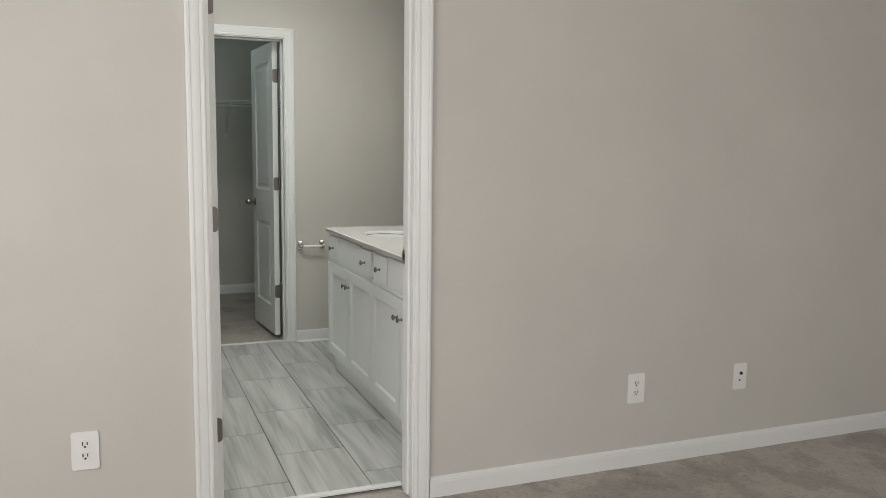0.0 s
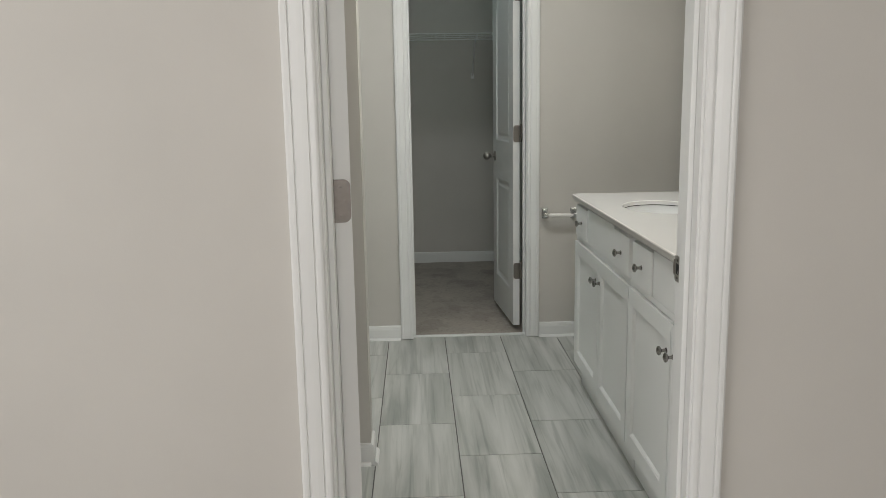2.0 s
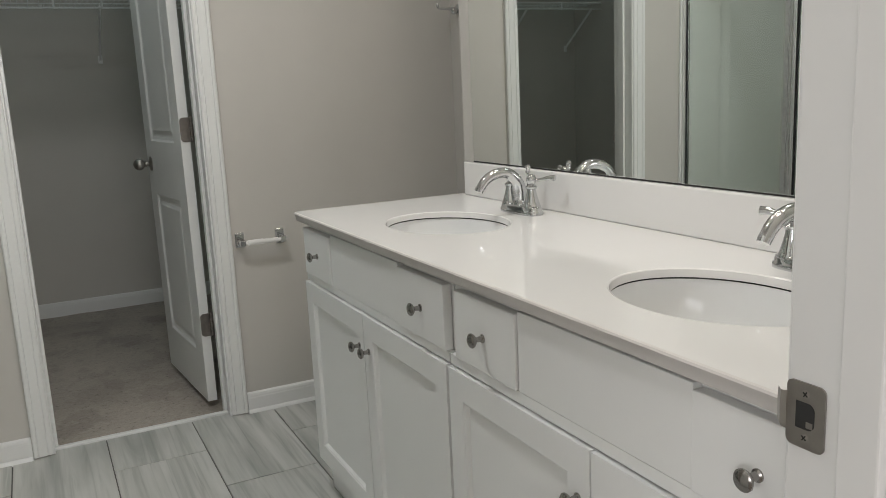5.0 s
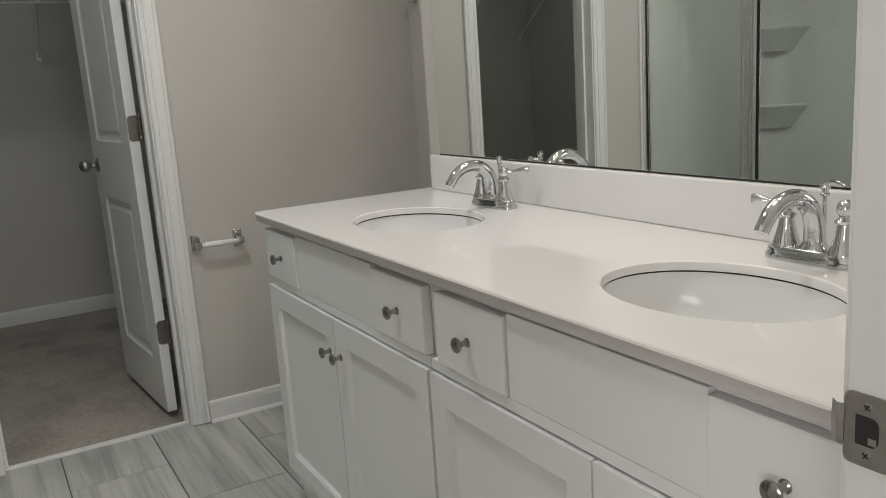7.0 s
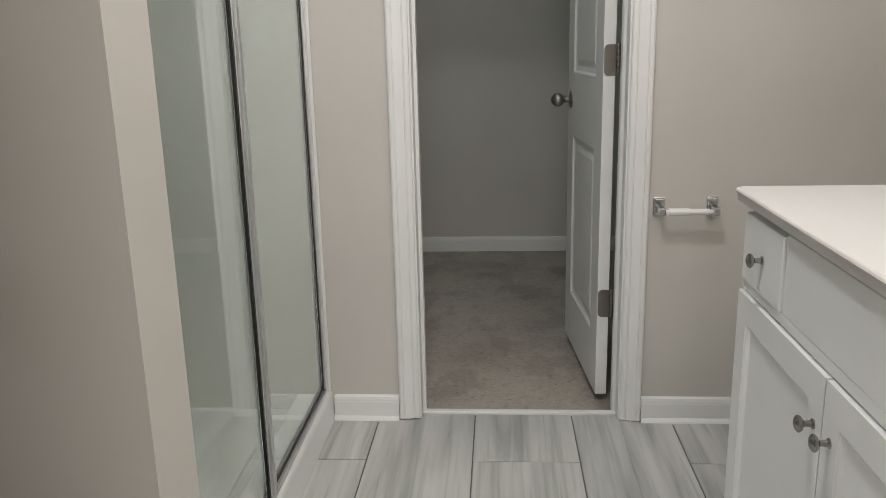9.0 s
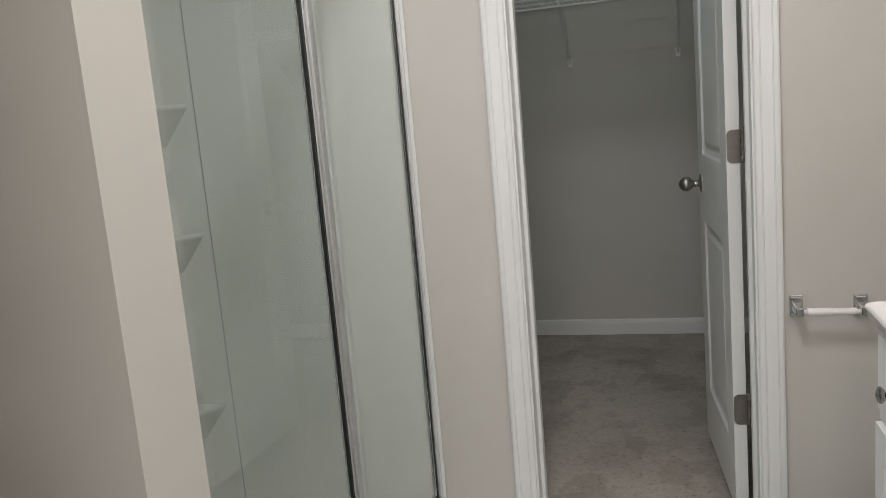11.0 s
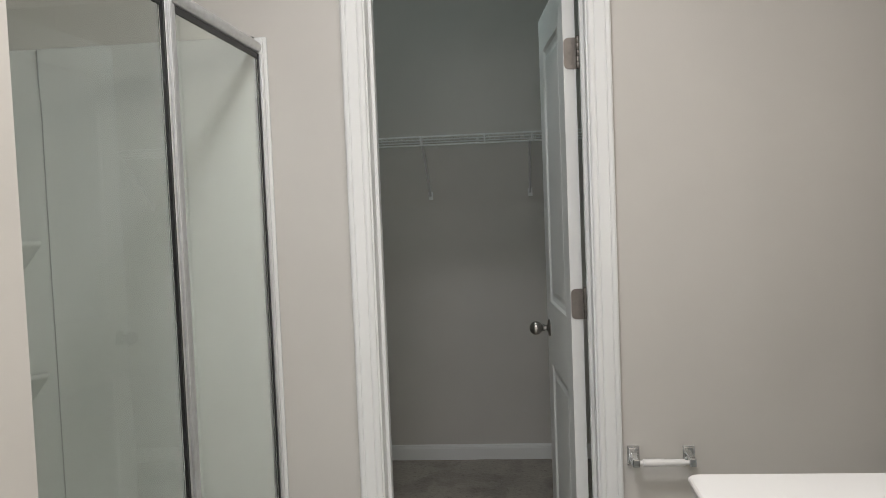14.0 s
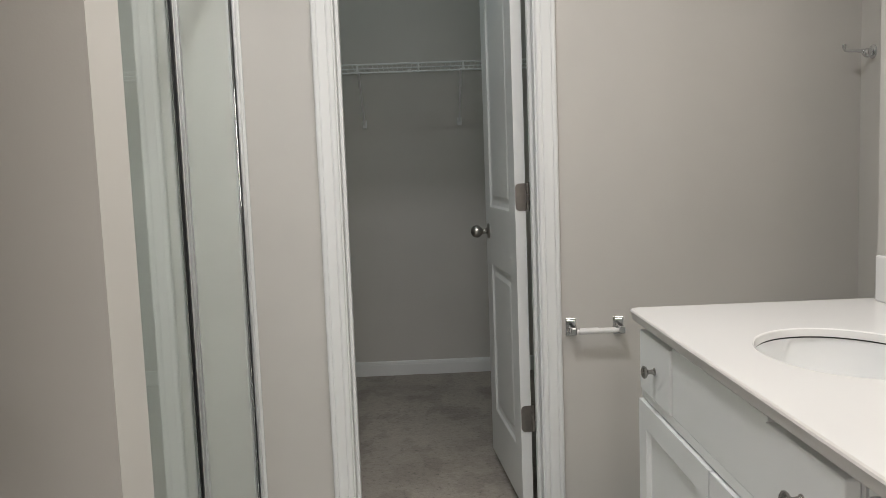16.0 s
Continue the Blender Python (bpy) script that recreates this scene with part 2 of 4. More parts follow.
SHOE = [(0, 0), (0, 0.013), (0.004, 0.0125), (0.009, 0.0105), (0.013, 0.007), (0.016, 0.002), (0.017, 0)]


def baseboard(name, p0, p1, out, label, z=0.0, shoe=True):
    """A moulded skirting on the floor from p0 to p1 with the room on the side of out."""
    ob = thing(name, label, "baseboard", kind="structure")
    a, b = Vector((*p0, z)), Vector((*p1, z))
    part("board", moulding(bmesh.new(), BASE, a, b, (0, 0, 1), (*out, 0)), TRIM, ob)
    if shoe:
        o = Vector((*out, 0)) * 0.0125
        part("shoe_moulding", moulding(bmesh.new(), SHOE, a + o, b + o, (0, 0, 1), (*out, 0)), TRIM, ob)
    return ob


# ---- the shell ----
H = 2.66          # ceilings
BED_Y, ENT_Y = -2.655, -2.543      # the two faces of the entry wall
XL, XV, XN = -1.80, 0.669, 1.01   # left wall, vanity wall, alcove wall
CL_Y, CL_X = 2.078, 0.9           # closet back and side
JX0, JX1, JH = -0.744, -0.029, 2.026     # entry opening
KX0, KX1 = -0.603, -0.002                # closet opening
VY = -0.708                            # where the vanity wall ends at the toilet alcove
WX, WY0, WY1 = -0.750, -1.507, -1.395    # free end and faces of the wing wall
T = 0.018                             # jamb board


def wall(name, specs, label):
    return tagged(part(name, boxes(*specs), WALL), label, "wall", kind="structure")


wall("wall_entry", [(-3.0, JX0 - T, BED_Y, ENT_Y, 0, H), (JX1 + T, 4.2, BED_Y, ENT_Y, 0, H), (JX0 - T, JX1 + T, BED_Y, ENT_Y, JH + T, H)],
     "greige painted wall with the bathroom doorway")
wall("wall_closet", [(XL, KX0 - T, 0, 0.12, 0, H), (KX1 + T, XN, 0, 0.12, 0, H), (KX0 - T, KX1 + T, 0, 0.12, JH + T, H)],
     "greige painted wall with the closet doorway")
wall("wall_left", [(XL - 0.12, XL, ENT_Y, CL_Y, 0, H)], "greige painted side wall of bath and closet")
wall("wall_shower_end", [(XL, WX, WY0, WY1, 0, H)], "greige painted wing wall at the shower's end")
wall("wall_vanity", [(XV, XV + 0.12, ENT_Y, VY, 0, H)], "greige painted wall behind the vanity mirror")
wall("wall_alcove_side", [(XV + 0.12, XN, VY - 0.12, VY, 0, H)], "greige painted return wall of the toilet alcove")
wall("wall_alcove", [(XN, XN + 0.12, VY - 0.12, 0.12, 0, H)], "greige painted end wall of the toilet alcove")
wall("wall_closet_back", [(XL - 0.12, CL_X + 0.12, CL_Y, CL_Y + 0.12, 0, H)], "greige painted back wall of the closet")
wall("wall_closet_side", [(CL_X, CL_X + 0.12, 0.12, CL_Y, 0, H)], "greige painted side wall of the closet")
wy0, wy1, wz0, wz1 = WINDOW
wall("wall_bedroom_window", [(-3.12, -3.0, -7.5, wy0, 0, H), (-3.12, -3.0, wy1, ENT_Y, 0, H), (-3.12, -3.0, wy0, wy1, 0, wz0), (-3.12, -3.0, wy0, wy1, wz1, H)],
     "greige painted bedroom wall with an assumed window")
wall("wall_bedroom_side", [(4.2, 4.32, -7.5, ENT_Y, 0, H)], "greige painted bedroom side wall")
wall("wall_bedroom_back", [(-3.12, -1.1, -7.62, -7.5, 0, H), (0.9, 4.32, -7.62, -7.5, 0, H), (-1.1, 0.9, -7.62, -7.5, 0, wz0), (-1.1, 0.9, -7.62, -7.5, wz1, H)],
     "greige painted bedroom back wall with an assumed window")

tagged(part("ceiling", boxes((-3.12, 4.32, -7.62, CL_Y + 0.12, H, H + 0.1)), CEIL), "flat white painted ceiling", "ceiling", kind="structure")


def carpet(name, x0, x1, y0, y1, z, label):
    bm = bmesh.new()
    nx, ny = max(2, int((x1 - x0) / 0.06)), max(2, int((y1 - y0) / 0.06))
    grid = [[bm.verts.new((x0 + (x1 - x0) * i / nx, y0 + (y1 - y0) * j / ny,
                           z + 0.003 * noise.noise(Vector((i * 0.45, j * 0.45, 3.0))))) for j in range(ny + 1)] for i in range(nx + 1)]
    for i in range(nx):
        for j in range(ny):
            bm.faces.new((grid[i][j], grid[i + 1][j], grid[i + 1][j + 1], grid[i][j + 1]))
    return tagged(part(name, bm, CARPET, soft=True), label, "carpet", kind="structure")


carpet("floor_bedroom", -3.0, 4.2, -7.5, BED_Y + 0.13, -0.01, "beige cut-pile carpet on the bedroom floor")
carpet("floor_closet", XL, CL_X, 0.06, CL_Y, 0.006, "beige cut-pile carpet in the closet with vacuum marks")


# ---- door frames ----
def door_frame(name, x0, x1, y0, y1, faces, label, stop_y):
    """Jamb boards, stops and mitred casing; faces are the wall faces that carry casing, with the way out of the wall."""
    ob = thing(name, label, "door frame", kind="structure")
    part("jamb", boxes((x0 - T, x0, y0 - 0.002, y1 + 0.002, -0.012, JH + T), r=0.001), TRIM, ob)
    part("jamb", boxes((x1, x1 + T, y0 - 0.002, y1 + 0.002, -0.012, JH + T), r=0.001), TRIM, ob)
    part("head_jamb", boxes((x0, x1, y0 - 0.002, y1 + 0.002, JH, JH + T), r=0.001), TRIM, ob)
    s0, s1 = stop_y
    part("door_stop", boxes((x0, x0 + 0.011, s0, s1, 0, JH), r=0.002), TRIM, ob)
    part("door_stop", boxes((x1 - 0.011, x1, s0, s1, 0, JH), r=0.002), TRIM, ob)
    part("door_stop", boxes((x0 + 0.011, x1 - 0.011, s0, s1, JH - 0.011, JH), r=0.002), TRIM, ob)
    w = 0.005
    for y, out in faces:
        v = (0, out, 0)
        foot = 0.009 if (y, out) in ((0, -1), (ENT_Y, 1)) else -0.012
        part("casing", moulding(bmesh.new(), CASING, (x0 - w, y, foot), (x0 - w, y, JH + w), (-1, 0, 0), v, 0, 1), TRIM, ob)
        part("casing", moulding(bmesh.new(), CASING, (x1 + w, y, foot), (x1 + w, y, JH + w), (1, 0, 0), v, 0, 1), TRIM, ob)
        part("casing", moulding(bmesh.new(), CASING, (x0 - w, y, JH + w), (x1 + w, y, JH + w), (0, 0, 1), v, -1, 1), TRIM, ob)
    return ob


entry_frame = door_frame("door_frame_1", JX0, JX1, BED_Y, ENT_Y, [(BED_Y, -1), (ENT_Y, 1)], "white moulded casing round the bathroom doorway", (-2.628, -2.593))
closet_frame = door_frame("door_frame_2", KX0, KX1, 0, 0.12, [(0, -1), (0.12, 1)], "white moulded casing round the closet doorway", (0.047, 0.081))


def rounded_plate(bm, w, h, t, r, n=6, corners=(1, 1, 1, 1)):
    """A plate in the xz plane with rounded corners, from y 0 to t."""
    pts = []
    for (cx, cz, a0), on in zip(((w / 2, h / 2, 0), (-w / 2, h / 2, 90), (-w / 2, -h / 2, 180), (w / 2, -h / 2, 270)), corners):
        if not on:
            pts.append((cx, cz))
            continue
        ox, oz = cx - math.copysign(r, cx), cz - math.copysign(r, cz)
        for k in range(n + 1):
            a = radians(a0 + 90 * k / n)
            pts.append((ox + r * math.cos(a), oz + r * math.sin(a)))
    lo = [bm.verts.new((x, 0, z)) for x, z in pts]
    hi = [bm.verts.new((x, t, z)) for x, z in pts]
    k = len(pts)
    for i in range(k):
        bm.faces.new((lo[i], lo[(i + 1) % k], hi[(i + 1) % k], hi[i]))
    bm.faces.new(lo)
    bm.faces.new(hi)
    return bm


def strike_plate(frame_ob, x, y, z):
    """A latch strike let into the jamb, with a lip, a latch hole and two screws."""
    bm = rounded_plate(bmesh.new(), 0.036, 0.055, 0.0016, 0.006)
    bmesh.ops.transform(bm, matrix=Matrix.Translation((x - 0.0005, y, z)) @ Matrix.Rotation(radians(90), 4, "Z"), verts=bm.verts)
    plate = part("strike_plate", bm, NICKEL, frame_ob, "brushed nickel strike plate")
    bm = rounded_plate(bmesh.new(), 0.0175, 0.0225, 0.0012, 0.006, corners=(0, 1, 1, 0))
    bmesh.ops.transform(bm, matrix=Matrix.Translation((x - 0.0012, y, z)) @ Matrix.Rotation(radians(90), 4, "Z"), verts=bm.verts)
    part("latch_hole", bm, DARK, plate)
    part("latch_box", boxes((x - 0.0026, x - 0.0014, y - 0.0075, y - 0.001, z - 0.0095, z - 0.004), r=0.0004), NICKEL, plate)
    bm = bmesh.new()
    tube(bm, [(x - 0.002, y + 0.0175, z), (x - 0.003, y + 0.0225, z), (x + 0.003, y + 0.03, z)], 0.0012, 6)
    for v in bm.verts:
        v.co.z = z + (v.co.z - z) * 14
    part("lip", bm, NICKEL, plate)
    for dz in (-0.0182, 0.0182):
        part("screw", lathe(bmesh.new(), [(0.0, 0.0028), (0.003, 0.0026), (0.0042, 0.0018), (0.0042, 0.0012)], (x, y, z + dz), "-x", 14), NICKEL, plate, soft=True)
        for turn in (35, 125):
            bm = boxes((-0.0031, -0.0026, -0.0026, 0.0026, -0.0005, 0.0005))
            bmesh.ops.transform(bm, matrix=Matrix.Translation((x, y, z + dz)) @ Matrix.Rotation(radians(turn), 4, "X"), verts=bm.verts)
            part("screw_slot", bm, DARK, plate)


strike_plate(entry_frame, JX1, -2.558, 0.907)
strike_plate(closet_frame, KX0 - 0.0, 0.1, 0.92)


# ---- doors ----
def panel_face(bm, w, h, panels, y, out, steps):
    """A door face in the xz plane at y with sunk panels; steps are (inset, depth) pairs from the panel's edge."""
    xs0, xs1 = panels[0][0], panels[0][1]
    quad = lambda a, b, c, d, yy: bm.faces.new([bm.verts.new((p, yy, q)) for p, q in ((a, c), (b, c), (b, d), (a, d))])
    quad(0, xs0, 0, h, y)
    quad(xs1, w, 0, h, y)
    zs = [0] + [z for p in panels for z in p[2:]] + [h]
    for i in range(0, len(zs), 2):
        quad(xs0, xs1, zs[i], zs[i + 1], y)
    for x0, x1, z0, z1 in panels:
        prev = None
        for ins, dep in [(0, 0)] + steps:
            ring = [bm.verts.new((p, y - out * dep, q)) for p, q in ((x0 + ins, z0 + ins), (x1 - ins, z0 + ins), (x1 - ins, z1 - ins), (x0 + ins, z1 - ins))]
            if prev:
                for i in range(4):
                    bm.faces.new((prev[i], prev[(i + 1) % 4], ring[(i + 1) % 4], ring[i]))
            prev = ring
        bm.faces.new(prev)


def panel_slab(w, h, t, panels, steps, both=True):
    """A slab from x 0 to w, z 0 to h and y -t to 0, with sunk panels on one face or both."""
    bm = bmesh.new()
    panel_face(bm, w, h, panels, 0.0, 1, steps)
    if both:
        panel_face(bm, w, h, panels, -t, -1, steps)
    else:
        bm.faces.new([bm.verts.new((p, -t, q)) for p, q in ((0, 0), (w, 0), (w, h), (0, h))])
    for (a, b), (c, d) in (((0, 0), (w, 0)), ((w, 0), (w, h)), ((w, h), (0, h)), ((0, h), (0, 0))):
        bm.faces.new([bm.verts.new(p) for p in ((a, 0, b), (c, 0, d), (c, -t, d), (a, -t, b))])
    bmesh.ops.remove_doubles(bm, verts=bm.verts, dist=1e-5)
    return bm


KNOB_PROFILE = [(0.0, 0.0), (0.030, 0.0), (0.030, 0.003), (0.0275, 0.0055), (0.0185, 0.008), (0.0122, 0.0092), (0.0098, 0.012), (0.0098, 0.0185), (0.0125, 0.020), (0.0125, 0.0232),
                (0.0106, 0.0255), (0.0115, 0.0272)] + [(0.0245 * math.sin(radians(a)), 0.049 - 0.0238 * math.cos(radians(a))) for a in range(30, 162, 12)] + [(0.006, 0.0723), (0.0, 0.0728)]


def passage_door(name, w, hinge_zs, knob_z, label, m, backset=0.06, gap=0.004):
    """A moulded two-panel door; x runs from the hinge edge to the free edge, the hinge pin stands on z at the origin."""
    ob = thing(name, label, "door", at=m)
    h, t, s = 1.99, 0.035, 0.105
    bm = panel_slab(w, h, t, [(s, w - s, 0.19, 0.775), (s, w - s, 0.995, h - 0.12)],
                    [(0.008, 0.006), (0.02, 0.009), (0.028, 0.009), (0.044, 0.004)])
    bmesh.ops.transform(bm, matrix=Matrix.Translation((gap, -0.007, 0.032)), verts=bm.verts)
    part("slab", bm, TRIM, ob)
    kx = w - backset
    k1 = part("door_handle", lathe(bmesh.new(), KNOB_PROFILE, (kx, -0.007, knob_z), "y", 32), NICKEL, ob, "brushed nickel round knob", soft=True)
    k2 = part("door_handle", lathe(bmesh.new(), KNOB_PROFILE, (kx, -0.042, knob_z), "-y", 32), NICKEL, ob, "brushed nickel round knob", soft=True)
    part("latch_plate", boxes((w + 0.0025, w + 0.0042, -0.037, -0.012, knob_z - 0.028, knob_z + 0.028), r=0.0005), NICKEL, ob)
    for z in hinge_zs:
        bm = rounded_plate(bmesh.new(), 0.034, 0.089, 0.002, 0.014, corners=(0, 1, 1, 0))
        bmesh.ops.transform(bm, matrix=Matrix.Translation((gap - 0.0005, -0.0235, z)) @ Matrix.Rotation(radians(90), 4, "Z"), verts=bm.verts)
        leaf = part("hinge_leaf", bm, HINGE, ob, "brushed nickel hinge leaf")
        for dz, dy in ((0.03, -0.02), (0.0, -0.029), (-0.03, -0.02)):
            part("screw", lathe(bmesh.new(), [(0.0, 0.0005), (0.002, 0.0002), (0.0036, 0.0), (0.0036, -0.001)], (gap - 0.0026, dy, z + dz), "-x", 12), HINGE, leaf, soft=True)
        bm = bmesh.new()
        for k in range(5):
            z0 = z - 0.0445 + k * 0.0178
            lathe(bm, [(0.0058, z0 + 0.0004), (0.0062, z0 + 0.001), (0.0062, z0 + 0.0168), (0.0058, z0 + 0.0174)], (0, 0, 0), "z", 16)
        lathe(bm, [(0.0, z + 0.05), (0.004, z + 0.049), (0.0065, z + 0.0465), (0.0065, z + 0.0447)], n=16)
        part("hinge_barrel", bm, HINGE, ob, soft=True)
    return ob


def jamb_leaf(frame_ob, x, y, z, sx, sy):
    """The hinge leaf let into the jamb."""
    bm = rounded_plate(bmesh.new(), 0.034, 0.089, 0.002, 0.014, corners=(0, 1, 1, 0))
    bmesh.ops.transform(bm, matrix=Matrix.Translation((x, y, z)) @ Matrix.Diagonal((sx, sy, 1, 1)) @ Matrix.Rotation(radians(90), 4, "Z"), verts=bm.verts)
    part("hinge_leaf", bm, HINGE, frame_ob, "brushed nickel hinge leaf")


HINGES = (0.337, 1.078, 1.80)
passage_door("door_1", 0.682, (0.302, 1.060, 1.80), 0.909, "white moulded two-panel bathroom door standing open",
             Matrix.Translation((JX0, ENT_Y + 0.004, 0)) @ Matrix.Rotation(radians(102.8), 4, "Z"), 0.07, 0.006)
for hz in (0.302, 1.060, 1.80):
    jamb_leaf(entry_frame, JX0 + 0.002, ENT_Y - 0.016, hz, 1, 1)
door2 = passage_door("door_2", 0.594, HINGES, 0.93, "white moulded two-panel closet door standing ajar",
                     Matrix.Translation((KX1 - 0.011, 0.127, 0)) @ Matrix.Rotation(radians(-85.2), 4, "Z"))
for piece in door2.children_recursive:
    piece.data.transform(Matrix.Diagonal((-1, 1, 1, 1)))
    piece.data.flip_normals()


GX_OUT = -0.874     # outer foot of the shower curb

# ---- skirting ----
baseboard("baseboard", (KX0 - 0.069, 0), (GX_OUT, 0), (0, -1), "white moulded baseboard beside the closet door")
baseboard("baseboard", (XN, 0), (KX1 + 0.069, 0), (0, -1), "white moulded baseboard behind the toilet")
baseboard("baseboard", (XL, WY0), (WX, WY0), (0, -1), "white moulded baseboard on the wing wall")
baseboard("baseboard", (WX, WY0 - 0.012), (WX, WY1), (1, 0), "white moulded baseboard on the wing wall's end")
baseboard("baseboard", (XL, ENT_Y), (XL, WY0), (1, 0), "white moulded baseboard behind the bathroom door")
baseboard("baseboard", (XL, CL_Y), (CL_X, CL_Y), (0, -1), "white moulded baseboard along the closet back", 0.005, False)
baseboard("baseboard", (XL, 0.12), (XL, CL_Y), (1, 0), "white moulded baseboard along the closet side", 0.005, False)
baseboard("baseboard", (CL_X, 0.12), (CL_X, CL_Y), (-1, 0), "white moulded baseboard along the closet side", 0.005, False)
baseboard("baseboard", (JX1 + 0.07, BED_Y), (4.2, BED_Y), (0, -1), "white moulded baseboard along the bedroom wall", -0.014, False)
baseboard("baseboard", (-3.0, BED_Y), (JX0 - 0.07, BED_Y), (0, -1), "white moulded baseboard along the bedroom wall", -0.014, False)
baseboard("baseboard", (XN, VY), (XN, 0), (-1, 0), "white moulded baseboard in the toilet alcove")

tagged(part("threshold", boxes((KX0, KX1, 0.03, 0.052, 0, 0.013), r=0.003), TRIM), "pale transition strip between tile and carpet", "threshold", kind="structure")
tagged(part("floor_joint", boxes((XL, CL_X, 0.0525, 0.075, -0.02, 0.004)), DARK), "dark gap between transition strip and carpet", "floor joint", kind="structure")
tagged(part("threshold", boxes((JX0, JX1, BED_Y + 0.11, BED_Y + 0.135, 0, 0.013), r=0.003), TRIM), "pale transition strip between carpet and tile", "threshold", kind="structure")

# the bedroom's windows: unseen, added to go with the daylight lamps
win = thing("window_1", "assumed unseen bedroom window, white framed with two sashes", "window", kind="structure")
for spec in ((-3.1, -3.02, wy0, wy0 + 0.05, wz0, wz1), (-3.1, -3.02, wy1 - 0.05, wy1, wz0, wz1), (-3.1, -3.02, wy0 + 0.05, wy1 - 0.05, wz1 - 0.05, wz1),
             (-3.1, -3.02, wy0 + 0.05, wy1 - 0.05, wz0, wz0 + 0.05), (-3.09, -3.04, -4.73, -4.67, wz0 + 0.05, wz1 - 0.05)):
    part("window_frame", boxes(spec, r=0.004), TRIM, win)
for y0, y1 in ((wy0 + 0.05, -4.73), (-4.67, wy1 - 0.05)):
    pane = part("pane", boxes((-3.068, -3.062, y0, y1, wz0 + 0.05, wz1 - 0.05)), GLASS, win)
    pane.visible_shadow = False
part("window_sill", boxes((-3.02, -2.95, wy0 - 0.04, wy1 + 0.04, wz0 - 0.025, wz0), r=0.004), TRIM, win)

win = thing("window_2", "assumed unseen white framed window in the bedroom's back wall", "window", kind="structure")
for spec in ((-1.1, -1.05, -7.6, -7.52, wz0, wz1), (0.85, 0.9, -7.6, -7.52, wz0, wz1), (-1.05, 0.85, -7.6, -7.52, wz1 - 0.05, wz1), (-1.05, 0.85, -7.6, -7.52, wz0, wz0 + 0.05)):
    part("window_frame", boxes(spec, r=0.004), TRIM, win)
pane = part("pane", boxes((-1.05, 0.85, -7.568, -7.562, wz0 + 0.05, wz1 - 0.05)), GLASS, win)
pane.visible_shadow = False


# ---- ceiling lamps ----
def dome_lamp(x, y, r, label):
    ob = thing("ceiling_light", label, "ceiling light")
    part("base", lathe(bmesh.new(), [(0.0, H), (r * 0.8, H), (r * 0.82, H - 0.012), (r * 0.78, H - 0.018), (0, H - 0.018)], (x, y, 0), n=40), NICKEL, ob, soft=True)
    d = part("shade", lathe(bmesh.new(), [(r * 0.76, H - 0.012)] + [(r * math.cos(radians(a)), H - 0.014 - 0.045 * math.sin(radians(a)) ** 0.8) for a in range(4, 90, 8)] + [(0, H - 0.06)], (x, y, 0), n=40), DOME, ob, "lit opal glass dome", soft=True)
    d.visible_shadow = False


dome_lamp(-0.42, -1.2, 0.16, "flush opal glass ceiling light, lit, in the bathroom")


def vanity_light(y):
    ob = thing("vanity_light", "three-lamp brushed nickel vanity light over the mirror", "wall light", "vanity lights")
    part("backplate", boxes((XV - 0.025, XV, y - 0.3, y + 0.3, 2.17, 2.28), r=0.006), NICKEL, ob)
    for dy in (-0.2, 0.0, 0.2):
        bm = bmesh.new()
        tube(bm, curve_pts([(XV - 0.02, y + dy, 2.22), (XV - 0.08, y + dy, 2.25), (XV - 0.12, y + dy, 2.24)], 5), 0.009, 12)
        part("arm", bm, NICKEL, ob, soft=True)
        sh = part("shade", lathe(bmesh.new(), [(0.02, 2.25), (0.03, 2.245), (0.045, 2.21), (0.055, 2.165), (0.05, 2.165), (0.0, 2.17)], (XV - 0.12, y + dy, 0)), SHADE, ob, "lit opal glass shade", soft=True)
        sh.visible_shadow = False


vanity_light(-1.21)
vanity_light(-2.1)
dome_lamp(-0.55, 0.7, 0.12, "small flush opal glass ceiling light in the closet")


